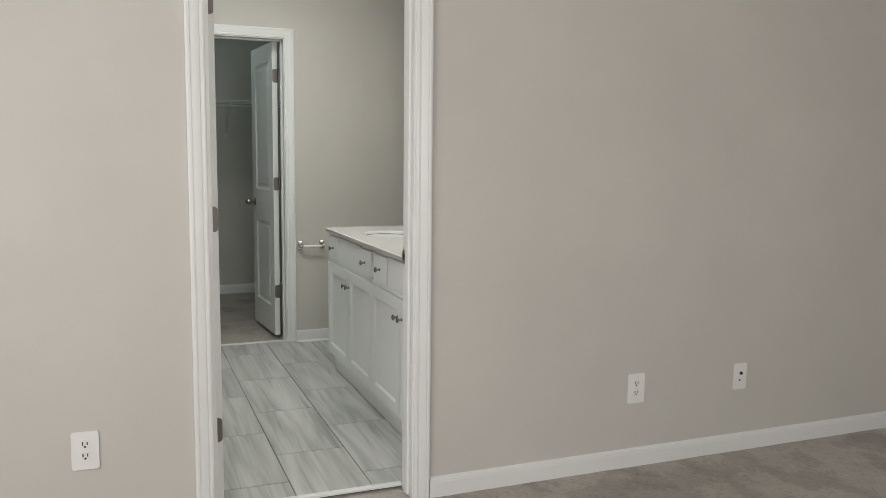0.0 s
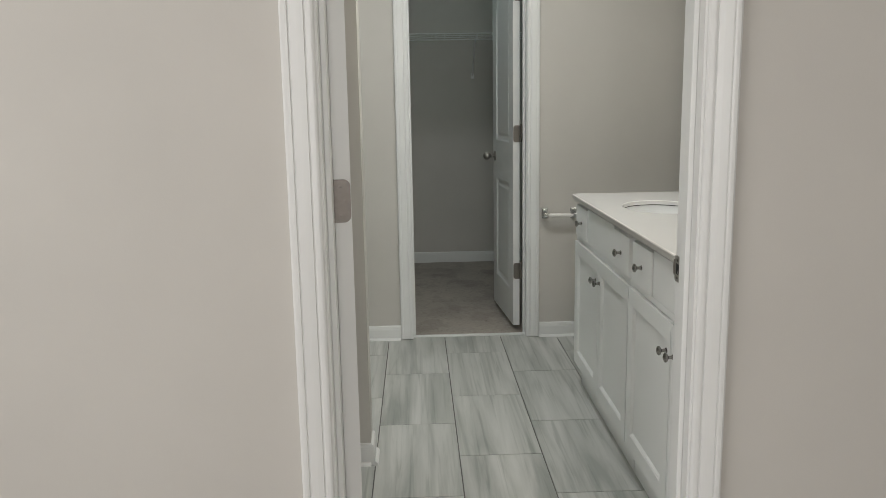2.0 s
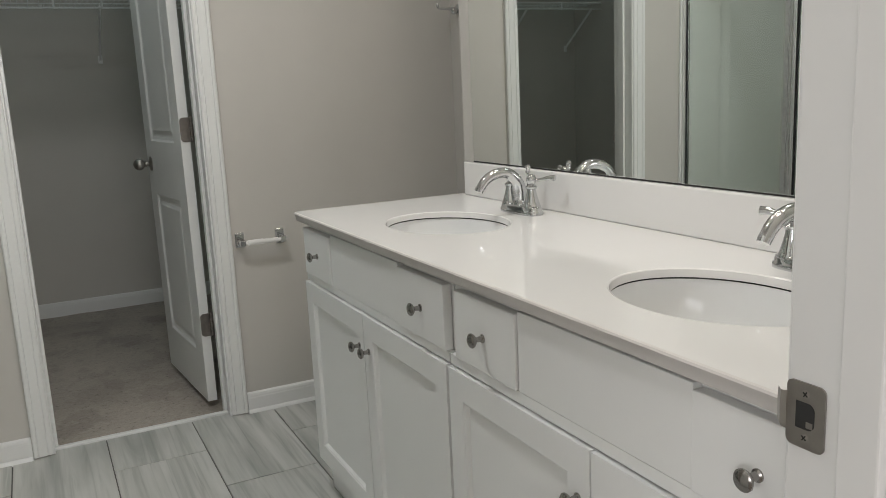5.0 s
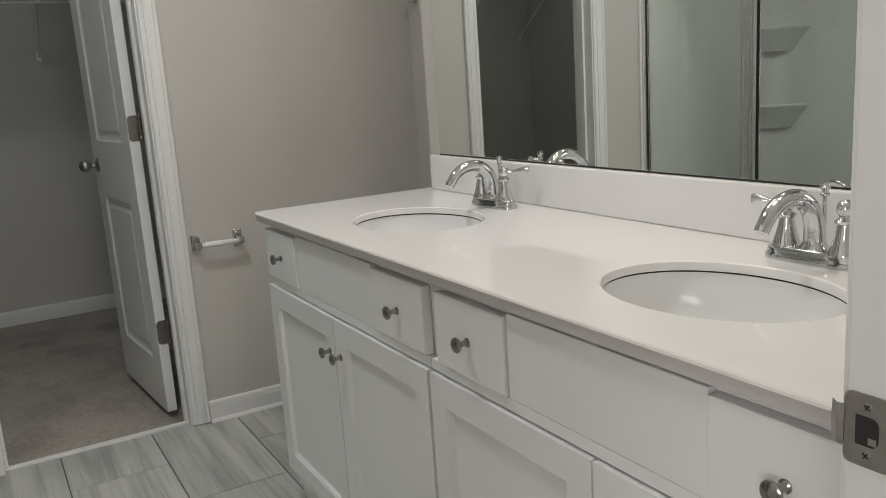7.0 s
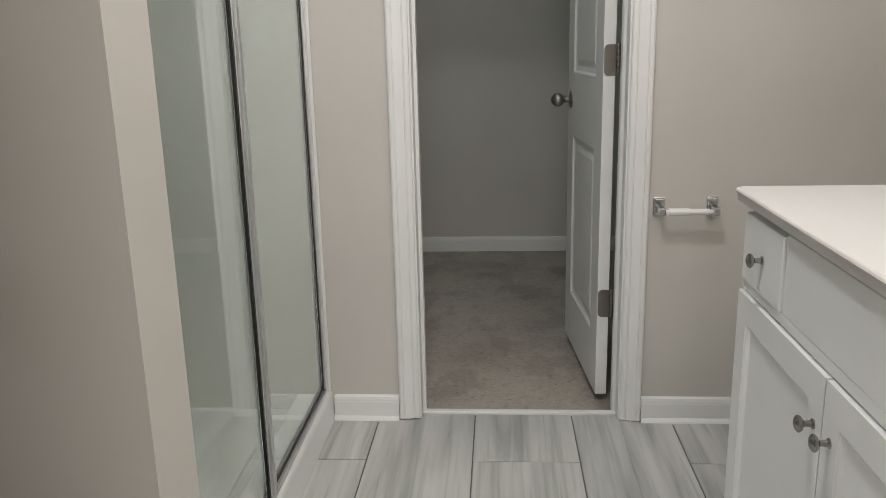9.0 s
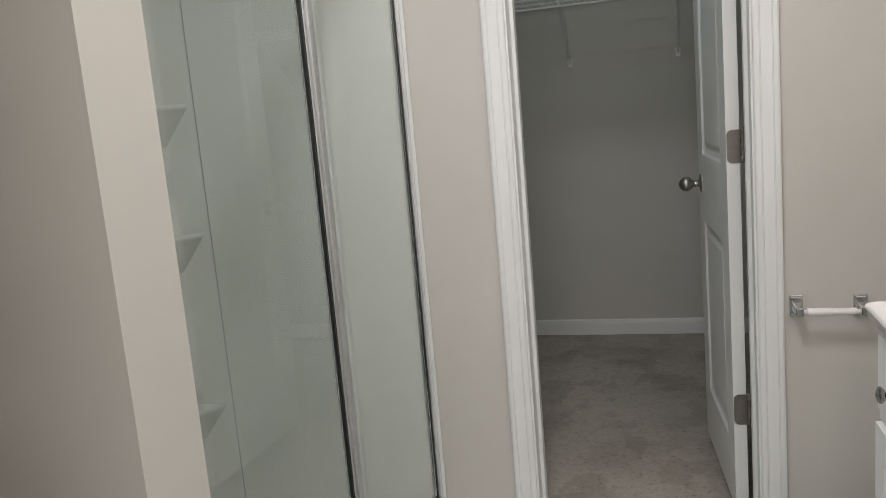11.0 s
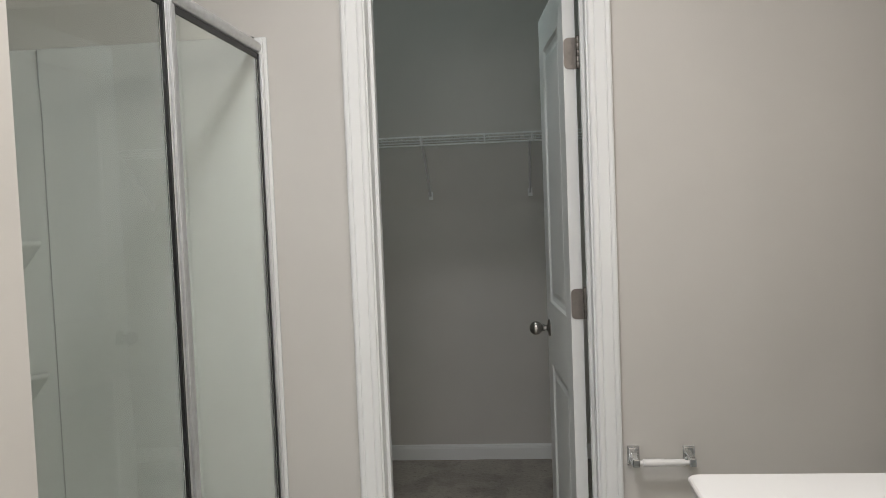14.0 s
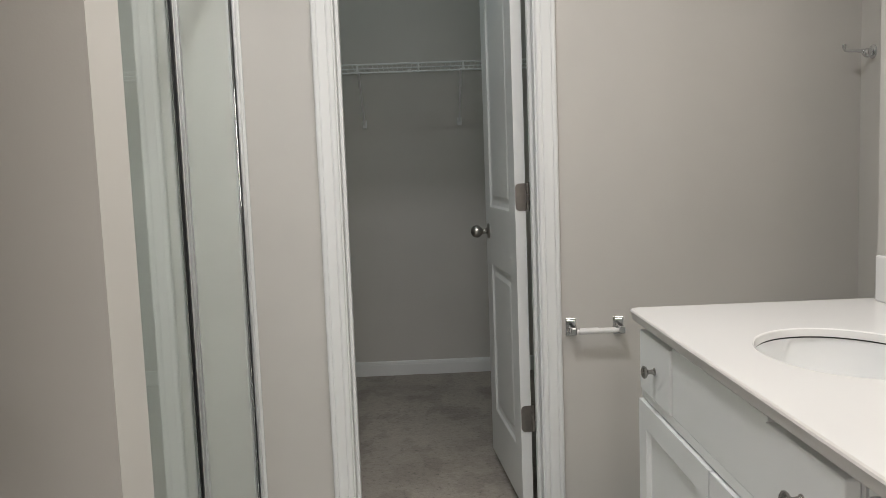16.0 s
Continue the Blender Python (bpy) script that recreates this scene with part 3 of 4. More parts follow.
# ---- outlets ----
def wall_plate(name, label, x, z, jack, w=0.077, h=0.121):
    ob = thing(name, label, "outlet", at=Matrix.Translation((x, BED_Y, z)))
    bm = rounded_plate(bmesh.new(), w, h, 0.006, 0.005)
    bmesh.ops.transform(bm, matrix=Matrix.Translation((0, -0.006, 0)), verts=bm.verts)
    bmesh.ops.bevel(bm, geom=[e for e in bm.edges if all(v.co.y < -0.005 for v in e.verts)], offset=0.003, segments=2, affect="EDGES")
    part("plate", bm, PLASTIC, ob)
    if jack:
        part("jack", lathe(bmesh.new(), [(0.0, 0.016), (0.002, 0.016), (0.0045, 0.015), (0.0045, 0.008), (0.0075, 0.008), (0.0075, 0.005)], (0.004, 0, 0.014), "-y", 16), RUBBER, ob, "small metal coaxial jack")
        part("port", boxes((-0.005, 0.003, -0.0068, -0.0058, -0.021, -0.013), r=0.0005), DARK, ob)
    else:
        for dz in (-0.0195, 0.0195):
            bm = rounded_plate(bmesh.new(), 0.034, 0.028, 0.002, 0.011)
            bmesh.ops.transform(bm, matrix=Matrix.Translation((0, -0.0078, dz)), verts=bm.verts)
            sock = part("socket", bm, PLASTIC, ob)
            part("slot", boxes((-0.0086, -0.0052, -0.0084, -0.0074, dz - 0.001, dz + 0.0105)), DARK, sock)
            part("slot", boxes((0.0052, 0.0086, -0.0084, -0.0074, dz + 0.0, dz + 0.01)), DARK, sock)
            part("slot", lathe(bmesh.new(), [(0, 0.0084), (0.0036, 0.0084), (0.0036, 0.0074)], (0, 0, dz - 0.0065), "-y", 10), DARK, sock)
    for dz in ((0,) if not jack else (-h * 0.4, h * 0.4)):
        part("screw", lathe(bmesh.new(), [(0, 0.0076), (0.003, 0.0072), (0.0035, 0.006)], (0, 0, dz), "-y", 12), PLASTIC, ob, soft=True)


wall_plate("outlet", "white duplex outlet on the bedroom wall", 0.963, 0.328, False)
wall_plate("cable_outlet", "white wall plate with a small coaxial jack", 1.508, 0.33, True, 0.066, 0.112)
wall_plate("outlet", "white duplex outlet beside the bathroom door", -1.152, 0.328, False)


# ---- vanity ----
FX = 0.134        # face frame plane
CAB_KNOB = [(0.0, 0.0), (0.008, 0.0), (0.008, 0.002), (0.0055, 0.004), (0.0045, 0.012), (0.0055, 0.015), (0.011, 0.018), (0.0133, 0.021), (0.0133, 0.0235),
            (0.0108, 0.026), (0.0095, 0.0262), (0.005, 0.0285), (0.0, 0.029)]


def cabinet_knob(parent, x, y, z):
    return part("knob", lathe(bmesh.new(), CAB_KNOB, (x, y, z), "-x", 24), PULL, parent, "dark brushed nickel round knob", soft=True)


def turned(bm, x, y, z):
    """Lays a slab made in the xz plane against the cabinet's face: its run goes along y, its front looks to -x."""
    bmesh.ops.transform(bm, matrix=Matrix.Translation((x, y, z)) @ Matrix.Rotation(radians(90), 4, "Z"), verts=bm.verts)
    return bm


def vanity(y_far, y_near, drawers, false_front, seam, label):
    ob = thing("vanity_cabinet", label, "cabinet", "double vanity")
    body = boxes((FX, XV - 0.005, y_near, y_far, 0.10, 0.66), (FX, FX + 0.019, y_near, y_far, 0.659, 0.8275),
                 (FX + 0.019, XV - 0.005, y_near, y_near + 0.016, 0.659, 0.8275), (FX + 0.019, XV - 0.005, y_far - 0.016, y_far, 0.659, 0.8275), r=0.001)
    box(body, FX + 0.014, XV - 0.005, y_near, y_far, 0.0, 0.10)
    part("body", body, CAB, ob)
    for y0, y1, knob in drawers:
        d = part("drawer_front", boxes((FX - 0.021, FX - 0.001, y0, y1, 0.681, 0.812), r=0.0025), CAB, ob)
        cabinet_knob(d, FX - 0.021, knob, 0.745)
    part("false_front", boxes((FX - 0.016, FX - 0.0005, false_front[0], false_front[1], 0.6805, 0.818), r=0.0015), CAB, ob)
    part("rail", boxes((FX - 0.0155, FX - 0.0005, y_near + 0.001, y_far - 0.001, 0.6595, 0.680), r=0.001), CAB, ob)
    for y0, y1, knob in ((y_near + 0.003, seam - 0.002, seam - 0.031), (seam + 0.002, y_far - 0.002, seam + 0.031)):
        w, s = y1 - y0, 0.054
        bm = turned(panel_slab(w, 0.543, 0.02, [(s, w - s, s, 0.543 - s)], [(0.002, 0.002), (0.0045, 0.0025), (0.010, 0.009)], False), FX - 0.0225, y0, 0.112)
        d = part("cabinet_door", bm, CAB, ob)
        cabinet_knob(d, FX - 0.0225, knob, 0.569)
    return ob


vanity(-0.744, -1.634, [(-0.968, -0.753, -0.868), (-1.628, -1.411, -1.525)], (-1.408, -0.971), -1.19,
       "white vanity cabinet with two shaker doors and two small drawers")
vanity(-1.640, ENT_Y + 0.005, [(-1.884, -1.672, -1.779), (-2.489, -2.284, -2.386)], (-2.281, -1.887), -2.086,
       "white vanity cabinet with shaker doors beside the doorway")

SINKS = ((0.355, -1.184), (0.355, -2.086))
SA, SB = 0.143, 0.188       # half-axes of the basin openings
CT, CB, RIM = 0.852, 0.828, 0.8365       # counter top, its underside, and the underside at the basins
CR = 0.02         # radius of the free corner
CX0, CX1, CY0, CY1 = 0.100, XV - 0.002, ENT_Y + 0.002, -0.698


def countertop():
    ob = thing("countertop", "glossy white cultured-marble vanity top with two oval basins", "countertop")
    bm = bmesh.new()
    x0, x1 = CX0 + 0.006, CX1
    cells = [(-1.66, CY1 - 0.006, SINKS[0]), (CY0, -1.66, SINKS[1])]
    for y0, y1, (cx, cy) in cells:
        angs = [2 * math.pi * i / 96 for i in range(96)]
        if y1 > -1.0:
            angs += [math.atan2(y1 - CR * k / 8 - cy, x0 - cx) % (2 * math.pi) for k in range(1, 9)] + [math.atan2(y1 - cy, x0 + CR * k / 8 - cx) % (2 * math.pi) for k in range(1, 9)]
        angs += [math.atan2(y - cy, x - cx) % (2 * math.pi) for x in (x0, x1) for y in (y0, y1)]
        rings = {k: [] for k in ("out", "in0", "in1", "in2")}
        for a in sorted(angs):
            c, s = math.cos(a), math.sin(a)
            k = min(((x1 - cx) / c if c > 0 else (x0 - cx) / c) if abs(c) > 1e-9 else 9, ((y1 - cy) / s if s > 0 else (y0 - cy) / s) if abs(s) > 1e-9 else 9)
            px, py = cx + k * c, cy + k * s
            if y1 > -1.0 and px < x0 + CR and py > y1 - CR:      # the free corner is rounded
                ox, oy = x0 + CR - px, py - (y1 - CR)
                m = max(ox, oy) / math.hypot(ox, oy)
                px, py = x0 + CR - ox * m, y1 - CR + oy * m
            rings["out"].append(bm.verts.new((px, py, CT)))
            e = SA * SB / math.hypot(SB * c, SA * s)
            for key, d, z in (("in0", 0.005, CT), ("in1", 0.0015, CT - 0.002), ("in2", 0.0, RIM)):
                rings[key].append(bm.verts.new((cx + (e + d) * c, cy + (e + d) * s, z)))
        n = len(angs)
        for a, b in (("out", "in0"), ("in0", "in1"), ("in1", "in2")):
            for i in range(n):
                bm.faces.new((rings[a][i], rings[a][(i + 1) % n], rings[b][(i + 1) % n], rings[b][i]))
    # eased front and end edges, and the underside
    bmesh.ops.remove_doubles(bm, verts=bm.verts, dist=1e-5)
    smooth(part("top", bm, COUNTER, ob).data, 20)
    bm = bmesh.new()
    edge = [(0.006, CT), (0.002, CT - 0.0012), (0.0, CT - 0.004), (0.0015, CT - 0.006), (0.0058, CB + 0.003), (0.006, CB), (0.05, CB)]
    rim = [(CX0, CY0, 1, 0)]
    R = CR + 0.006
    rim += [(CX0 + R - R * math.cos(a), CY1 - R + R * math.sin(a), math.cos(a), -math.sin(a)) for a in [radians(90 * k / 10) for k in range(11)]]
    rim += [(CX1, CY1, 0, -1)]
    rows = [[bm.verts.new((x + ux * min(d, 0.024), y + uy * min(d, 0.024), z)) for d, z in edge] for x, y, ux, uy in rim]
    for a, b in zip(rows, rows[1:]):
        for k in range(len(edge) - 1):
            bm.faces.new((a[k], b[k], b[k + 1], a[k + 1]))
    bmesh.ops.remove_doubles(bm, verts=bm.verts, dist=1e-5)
    smooth(part("edge", bm, EDGE_SHADE, ob, "counter edge coloured greyer for its less lit face").data, 30)
    bs = boxes((XV - 0.022, XV - 0.002, CY0, -0.738, CT, 0.955), r=0.004)
    part("backsplash", bs, COUNTER, ob)
    part("side_splash", boxes((0.13, XV - 0.0225, CY0, CY0 + 0.02, CT, 0.955), r=0.004), COUNTER, ob)
    return ob


countertop()


def basin(cx, cy, label):
    ob = thing("sink", label, "sink", "vanity sinks")
    bm = bmesh.new()
    n, rings = 64, []
    prof = [(1.09, -0.002), (1.03, -0.0028), (1.016, -0.0032), (1.002, -0.03), (0.95, -0.062), (0.84, -0.098), (0.66, -0.126), (0.42, -0.142), (0.2, -0.148), (0.115, -0.150)]
    for k, z in prof:
        rings.append([bm.verts.new((cx + 0.02 * max(0, 1 - k) + SA * k * math.cos(2 * math.pi * i / n), cy + SB * k * math.sin(2 * math.pi * i / n) * (SA / SB if k < 0.12 else 1), RIM + z)) for i in range(n)])
    for a, b in zip(rings, rings[1:]):
        for i in range(n):
            bm.faces.new((a[i], a[(i + 1) % n], b[(i + 1) % n], b[i]))
    part("bowl", bm, PORCELAIN, ob, soft=True)
    bm = bmesh.new()
    hi = [bm.verts.new((cx + (SA + 0.003) * math.cos(2 * math.pi * i / n), cy + (SB + 0.003) * math.sin(2 * math.pi * i / n), RIM)) for i in range(n)]
    lo = [bm.verts.new((cx + (SA + 0.002) * math.cos(2 * math.pi * i / n), cy + (SB + 0.002) * math.sin(2 * math.pi * i / n), RIM - 0.0032)) for i in range(n)]
    for i in range(n):
        bm.faces.new((lo[i], lo[(i + 1) % n], hi[(i + 1) % n], hi[i]))
    part("seal", bm, RUBBER, ob, "dark joint under the counter edge", soft=True)
    part("drain", lathe(bmesh.new(), [(0.0, RIM - 0.143), (0.012, RIM - 0.1435), (0.016, RIM - 0.146), (0.02, RIM - 0.1485), (0.022, RIM - 0.152)], (cx + 0.018, cy, 0)), CHROME, ob, "chrome pop-up drain", soft=True)


for cx, cy in SINKS:
    basin(cx, cy, "white oval undermount basin in the vanity top")


def faucet(x, y):
    ob = thing("faucet", "chrome two-handle faucet with a high curved spout", "faucet", "vanity faucets", at=Matrix.Translation((x, y, CT)))
    bm = bmesh.new()
    n, rings = 48, []
    for k, z in ((1.0, 0.0), (1.0, 0.006), (0.97, 0.009), (0.9, 0.011), (0.88, 0.017), (0.82, 0.021), (0.7, 0.023)):
        rings.append([])
        for i in range(n):
            a = 2 * math.pi * i / n
            c, s = math.cos(a), math.sin(a)
            rings[-1].append(bm.verts.new(((0.028 * k) * math.copysign(abs(c) ** 0.7, c), (0.056 + 0.028 * k) * math.copysign(abs(s) ** 0.6, s), z)))
    for a, b in zip(rings, rings[1:]):
        for i in range(n):
            bm.faces.new((a[i], a[(i + 1) % n], b[(i + 1) % n], b[i]))
    bm.faces.new(rings[-1])
    part("base_plate", bm, CHROME, ob, soft=True)
    for sy in (-1, 1):
        hy = 0.051 * sy
        h = part("handle_post", lathe(bmesh.new(), [(0.024, 0.018), (0.024, 0.022), (0.022, 0.025), (0.0195, 0.032), (0.0158, 0.045), (0.0125, 0.058), (0.0115, 0.066), (0.0145, 0.068),
                                          (0.0155, 0.072), (0.011, 0.075), (0.0085, 0.078), (0.0105, 0.081), (0.0128, 0.086), (0.0133, 0.091),
                                          (0.0122, 0.096), (0.0092, 0.1005), (0.0045, 0.1035), (0.0, 0.104)], (0, hy, 0)), CHROME, ob, soft=True)
        bm = bmesh.new()
        lx = -0.4 if sy > 0 else 0.75       # the near lever is turned back towards the wall
        tube(bm, curve_pts([(0, hy, 0.089)] + [(lx * d, hy + d * sy, z) for d, z in ((0.014, 0.09), (0.028, 0.0925), (0.042, 0.095), (0.051, 0.0945))], 5),
             [0.006 - 0.0022 * math.sin(math.pi * min(1, k / 12)) + 0.003 * max(0, k - 10) / 10 for k in range(21)], 14, 0.75)
        part("lever", bm, CHROME, h, soft=True)
    part("spout_base", lathe(bmesh.new(), [(0.022, 0.018), (0.022, 0.024), (0.019, 0.029), (0.0165, 0.034), (0.0155, 0.04), (0.015, 0.045)], (0, 0, 0)), CHROME, ob, soft=True)
    bm = bmesh.new()
    pts = curve_pts([(0, 0, 0.036), (-0.002, 0, 0.062), (-0.014, 0, 0.088), (-0.042, 0, 0.107), (-0.078, 0, 0.106), (-0.105, 0, 0.092), (-0.122, 0, 0.072)], 7)
    tube(bm, pts, [0.0168 - 0.0055 * k / (len(pts) - 1) for k in range(len(pts))], 24)
    sp = part("spout", bm, CHROME, ob, soft=True)
    bm = bmesh.new()
    tube(bm, [(-0.1215, 0, 0.0735), (-0.126, 0, 0.0655)], [0.0118, 0.011], 20)
    part("aerator", bm, CHROME, sp, soft=True)
    part("lift_rod", lathe(bmesh.new(), [(0.0034, 0.02), (0.0034, 0.101), (0.0068, 0.103), (0.0072, 0.106), (0.0048, 0.108), (0.0058, 0.111), (0.0078, 0.115), (0.0078, 0.119), (0.0055, 0.123), (0.0, 0.125)], (0.023, 0, 0), n=16), CHROME, ob, soft=True)


for cx, cy in SINKS:
    faucet(0.574, cy)

mir = thing("mirror", "large frameless wall mirror over the vanity backsplash", "mirror")
part("glass", boxes((XV - 0.0075, XV - 0.0015, -2.47, -0.779, 0.9585, 1.98), r=0.001), MIRROR, mir)
part("bottom_channel", boxes((XV - 0.0082, XV - 0.001, -2.47, -0.779, 0.9552, 0.9582), r=0.0005), RUBBER, mir, "dark mirror edge channel")


# ---- paper holder, hook and toilet ----
def paper_holder(x0, x1, z):
    ob = thing("paper_holder", "chrome paper holder with an empty white roller", "paper holder")
    for x in (x0, x1):
        b = part("bracket", boxes((x - 0.0165, x + 0.0165, -0.006, 0, z - 0.028, z + 0.028), (x - 0.0135, x + 0.0135, -0.011, -0.006, z - 0.023, z + 0.023), r=0.002), CHROME, ob, "stepped square chrome bracket")
        bm = bmesh.new()
        box(bm, x - 0.0095, x + 0.0095, -0.062, -0.010, z - 0.016, z + 0.007, r=0.003)
        part("arm", bm, CHROME, b)
    bm = bmesh.new()
    lathe(bm, [(0.0, x0 + 0.008), (0.006, x0 + 0.008), (0.006, x0 + 0.018), (0.0105, x0 + 0.019), (0.0105, (x0 + x1) / 2), (0.009, (x0 + x1) / 2), (0.009, x1 - 0.019), (0.006, x1 - 0.018), (0.006, x1 - 0.008), (0, x1 - 0.008)],
          (0, -0.05, z - 0.006), "x", 20)
    part("roller", bm, PLASTIC, ob, "white plastic spring roller", soft=True)


paper_holder(0.095, 0.245, 0.67)


def hook():
    ob = thing("towel_hook", "chrome towel arm with an upturned tip on the alcove wall", "towel hook")
    z, y = 1.482, -0.068
    part("plate", lathe(bmesh.new(), [(0.0, 0.0), (0.021, 0.0), (0.021, 0.003), (0.018, 0.006), (0.011, 0.009), (0.0, 0.009)], (XN, y, z), "-x", 24), CHROME, ob, soft=True)
    bm = bmesh.new()
    pts = curve_pts([(XN - 0.006, y, z), (XN - 0.022, y, z), (XN - 0.04, y, z + 0.003), (XN - 0.066, y, z + 0.004), (XN - 0.083, y, z + 0.005), (XN - 0.088, y, z + 0.011), (XN - 0.089, y, z + 0.023)], 6)
    k = len(pts) - 1
    tube(bm, pts, [0.0042 + 0.0095 * max(0, 1 - 2.4 * i / k) + (0.002 if i > 0.85 * k else 0) for i in range(k + 1)], 16)
    part("arm", bm, CHROME, ob, soft=True)
    bm = bmesh.new()
    bmesh.ops.create_uvsphere(bm, u_segments=20, v_segments=14, radius=0.0145, matrix=Matrix.Translation((XN - 0.021, y - 0.006, z - 0.004)))
    part("knuckle", bm, CHROME, ob, soft=True)


hook()


def toilet():
    ob = thing("toilet", "white porcelain toilet with its tank against the alcove wall", "toilet")
    cy = -0.33
    part("tank", boxes((0.825, 1.0, cy - 0.195, cy + 0.195, 0.33, 0.662), r=0.028), PORCELAIN, ob, soft=True)
    part("tank_lid", boxes((0.802, 1.005, cy - 0.21, cy + 0.21, 0.66, 0.702), r=0.017), PORCELAIN, ob, soft=True)
    bm = bmesh.new()
    n, rings = 36, []
    for kx, ky, z, ox in ((0.14, 0.1, 0.0, 0.06), (0.14, 0.1, 0.05, 0.06), (0.13, 0.095, 0.15, 0.06), (0.17, 0.12, 0.24, 0.03), (0.225, 0.165, 0.33, 0.0), (0.235, 0.178, 0.375, 0.0), (0.23, 0.172, 0.39, 0.0)):
        rings.append([bm.verts.new((0.58 + ox + kx * math.cos(2 * math.pi * i / n), cy + ky * math.sin(2 * math.pi * i / n), z)) for i in range(n)])
    for a, b in zip(rings, rings[1:]):
        for i in range(n):
            bm.faces.new((a[i], a[(i + 1) % n], b[(i + 1) % n], b[i]))
    bm.faces.new(rings[0])
    bm.faces.new(rings[-1])
    box(bm, 0.72, 0.9, cy - 0.1, cy + 0.1, 0.2, 0.372, r=0.02)
    part("bowl", bm, PORCELAIN, ob, soft=True)
    bm = bmesh.new()
    lathe(bm, [(0.0, 0.392), (0.98, 0.392), (1.0, 0.4), (0.98, 0.415), (0.0, 0.42)], (0, 0, 0), n=40)
    for v in bm.verts:
        v.co = Vector((0.58 + v.co.x * 0.228, cy + v.co.y * 0.178, v.co.z))
    part("seat", bm, PLASTIC, ob, soft=True)


toilet()


# ---- shower ----
GX = -0.905          # the glass
SY0, SY1 = WY1, 0.0     # between wing wall and closet wall
TOP = 1.868


def shower_stall():
    ob = thing("shower_stall", "white acrylic shower stall with moulded corner shelves", "shower")
    # one moulded U of three walls with wide rounded corners and a rolled top edge
    r, inset = 0.15, 0.04
    xf, xb, ya, yb = GX - 0.012, XL + inset, SY1 - inset, SY0 + inset
    line = [(xf, ya, 0, 1), (xf - 0.12, ya, 0, 1)]
    line += [(xb + r - r * math.sin(a), ya - r + r * math.cos(a), -math.sin(a), math.cos(a)) for a in [radians(90 * k / 12) for k in range(13)]]
    line += [(xb + r - r * math.cos(a), yb + r - r * math.sin(a), -math.cos(a), -math.sin(a)) for a in [radians(90 * k / 12) for k in range(13)]]
    line += [(xf - 0.12, yb, 0, -1), (xf, yb, 0, -1)]
    bm = bmesh.new()
    rows = []
    for x, y, nx, ny in line:
        rows.append([bm.verts.new((x + nx * d, y + ny * d, z)) for d, z in ((0, 0.05), (0.002, TOP - 0.075), (0.004, TOP - 0.06), (0.004, TOP - 0.012), (0.007, TOP - 0.004), (0.013, TOP), (0.0385, TOP))])
    for a, b in zip(rows, rows[1:]):
        for k in range(len(a) - 1):
            bm.faces.new((a[k], a[k + 1], b[k + 1], b[k]))
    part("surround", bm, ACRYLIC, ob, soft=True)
    part("front_flange", boxes((GX - 0.01, GX + 0.023, SY1 - 0.014, SY1 - 0.0005, 0.098, TOP), (GX - 0.01, GX + 0.015, SY1 - 0.026, SY1 - 0.0145, 0.098, TOP - 0.004), r=0.004), GELCOAT, ob, "white acrylic edge strip")
    part("front_flange", boxes((GX - 0.01, GX + 0.023, SY0, SY0 + 0.016, 0.098, TOP), r=0.004), GELCOAT, ob, "white acrylic edge strip")
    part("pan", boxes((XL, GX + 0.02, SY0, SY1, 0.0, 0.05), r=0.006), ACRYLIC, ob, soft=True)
    curb = [(0, 0), (0.031, 0), (0.031, 0.014), (0.027, 0.020), (0.026, 0.085), (0.021, 0.096), (0.013, 0.1), (-0.075, 0.1), (-0.083, 0.094), (-0.086, 0.05), (-0.086, 0)]
    bm = moulding(bmesh.new(), curb, (GX, SY0, 0), (GX, SY1 - 0.0005, 0), (1, 0, 0), (0, 0, 1))
    part("curb", bm, GELCOAT, ob, soft=True)
    # shelves moulded across the far corner, each with a fairing that tapers away below
    c = (xb, ya)
    ends = (0.195, 0.225)
    def shelf_ring(bm, k, z):
        pts = [(c[0] - 0.01, c[1] + 0.01)]
        for i in range(13):
            u = i / 12
            bow = 0.16 * math.sin(math.pi * u)
            pts.append((c[0] + ends[0] * k * (u + bow * 0.6), c[1] - ends[1] * k * (1 - u + bow * 0.6)))
        return [bm.verts.new((x, y, z)) for x, y in pts]
    for z in (0.40, 0.937, 1.318):
        bm = bmesh.new()
        rings = [shelf_ring(bm, k, z + dz) for k, dz in ((0.955, 0.006), (0.99, 0.006), (1.0, 0.001), (0.995, -0.008), (0.97, -0.013), (0.9, -0.03), (0.8, -0.055), (0.68, -0.085), (0.58, -0.115))]
        rings = [shelf_ring(bm, 0.94, z - 0.002)] + rings
        bm.faces.new(rings[0])
        for a, b in zip(rings, rings[1:]):
            for k in range(len(a)):
                bm.faces.new((a[k], a[(k + 1) % len(a)], b[(k + 1) % len(a)], b[k]))
        bm.faces.new(rings[-1])
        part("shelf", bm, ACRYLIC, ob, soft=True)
    bm = bmesh.new()
    tube(bm, curve_pts([(XL + 0.257, ya, TOP - 0.004), (XL + 0.257, ya, TOP - 0.10), (XL + 0.259, ya, TOP - 0.14), (XL + 0.26, ya, TOP - 0.2), (XL + 0.259, ya, 1.4), (XL + 0.259, ya, 0.06)], 4), 0.0017, 6)
    part("seam_strip", bm, CAULK, ob, "grey caulked panel seam")
    return ob


shower_stall()


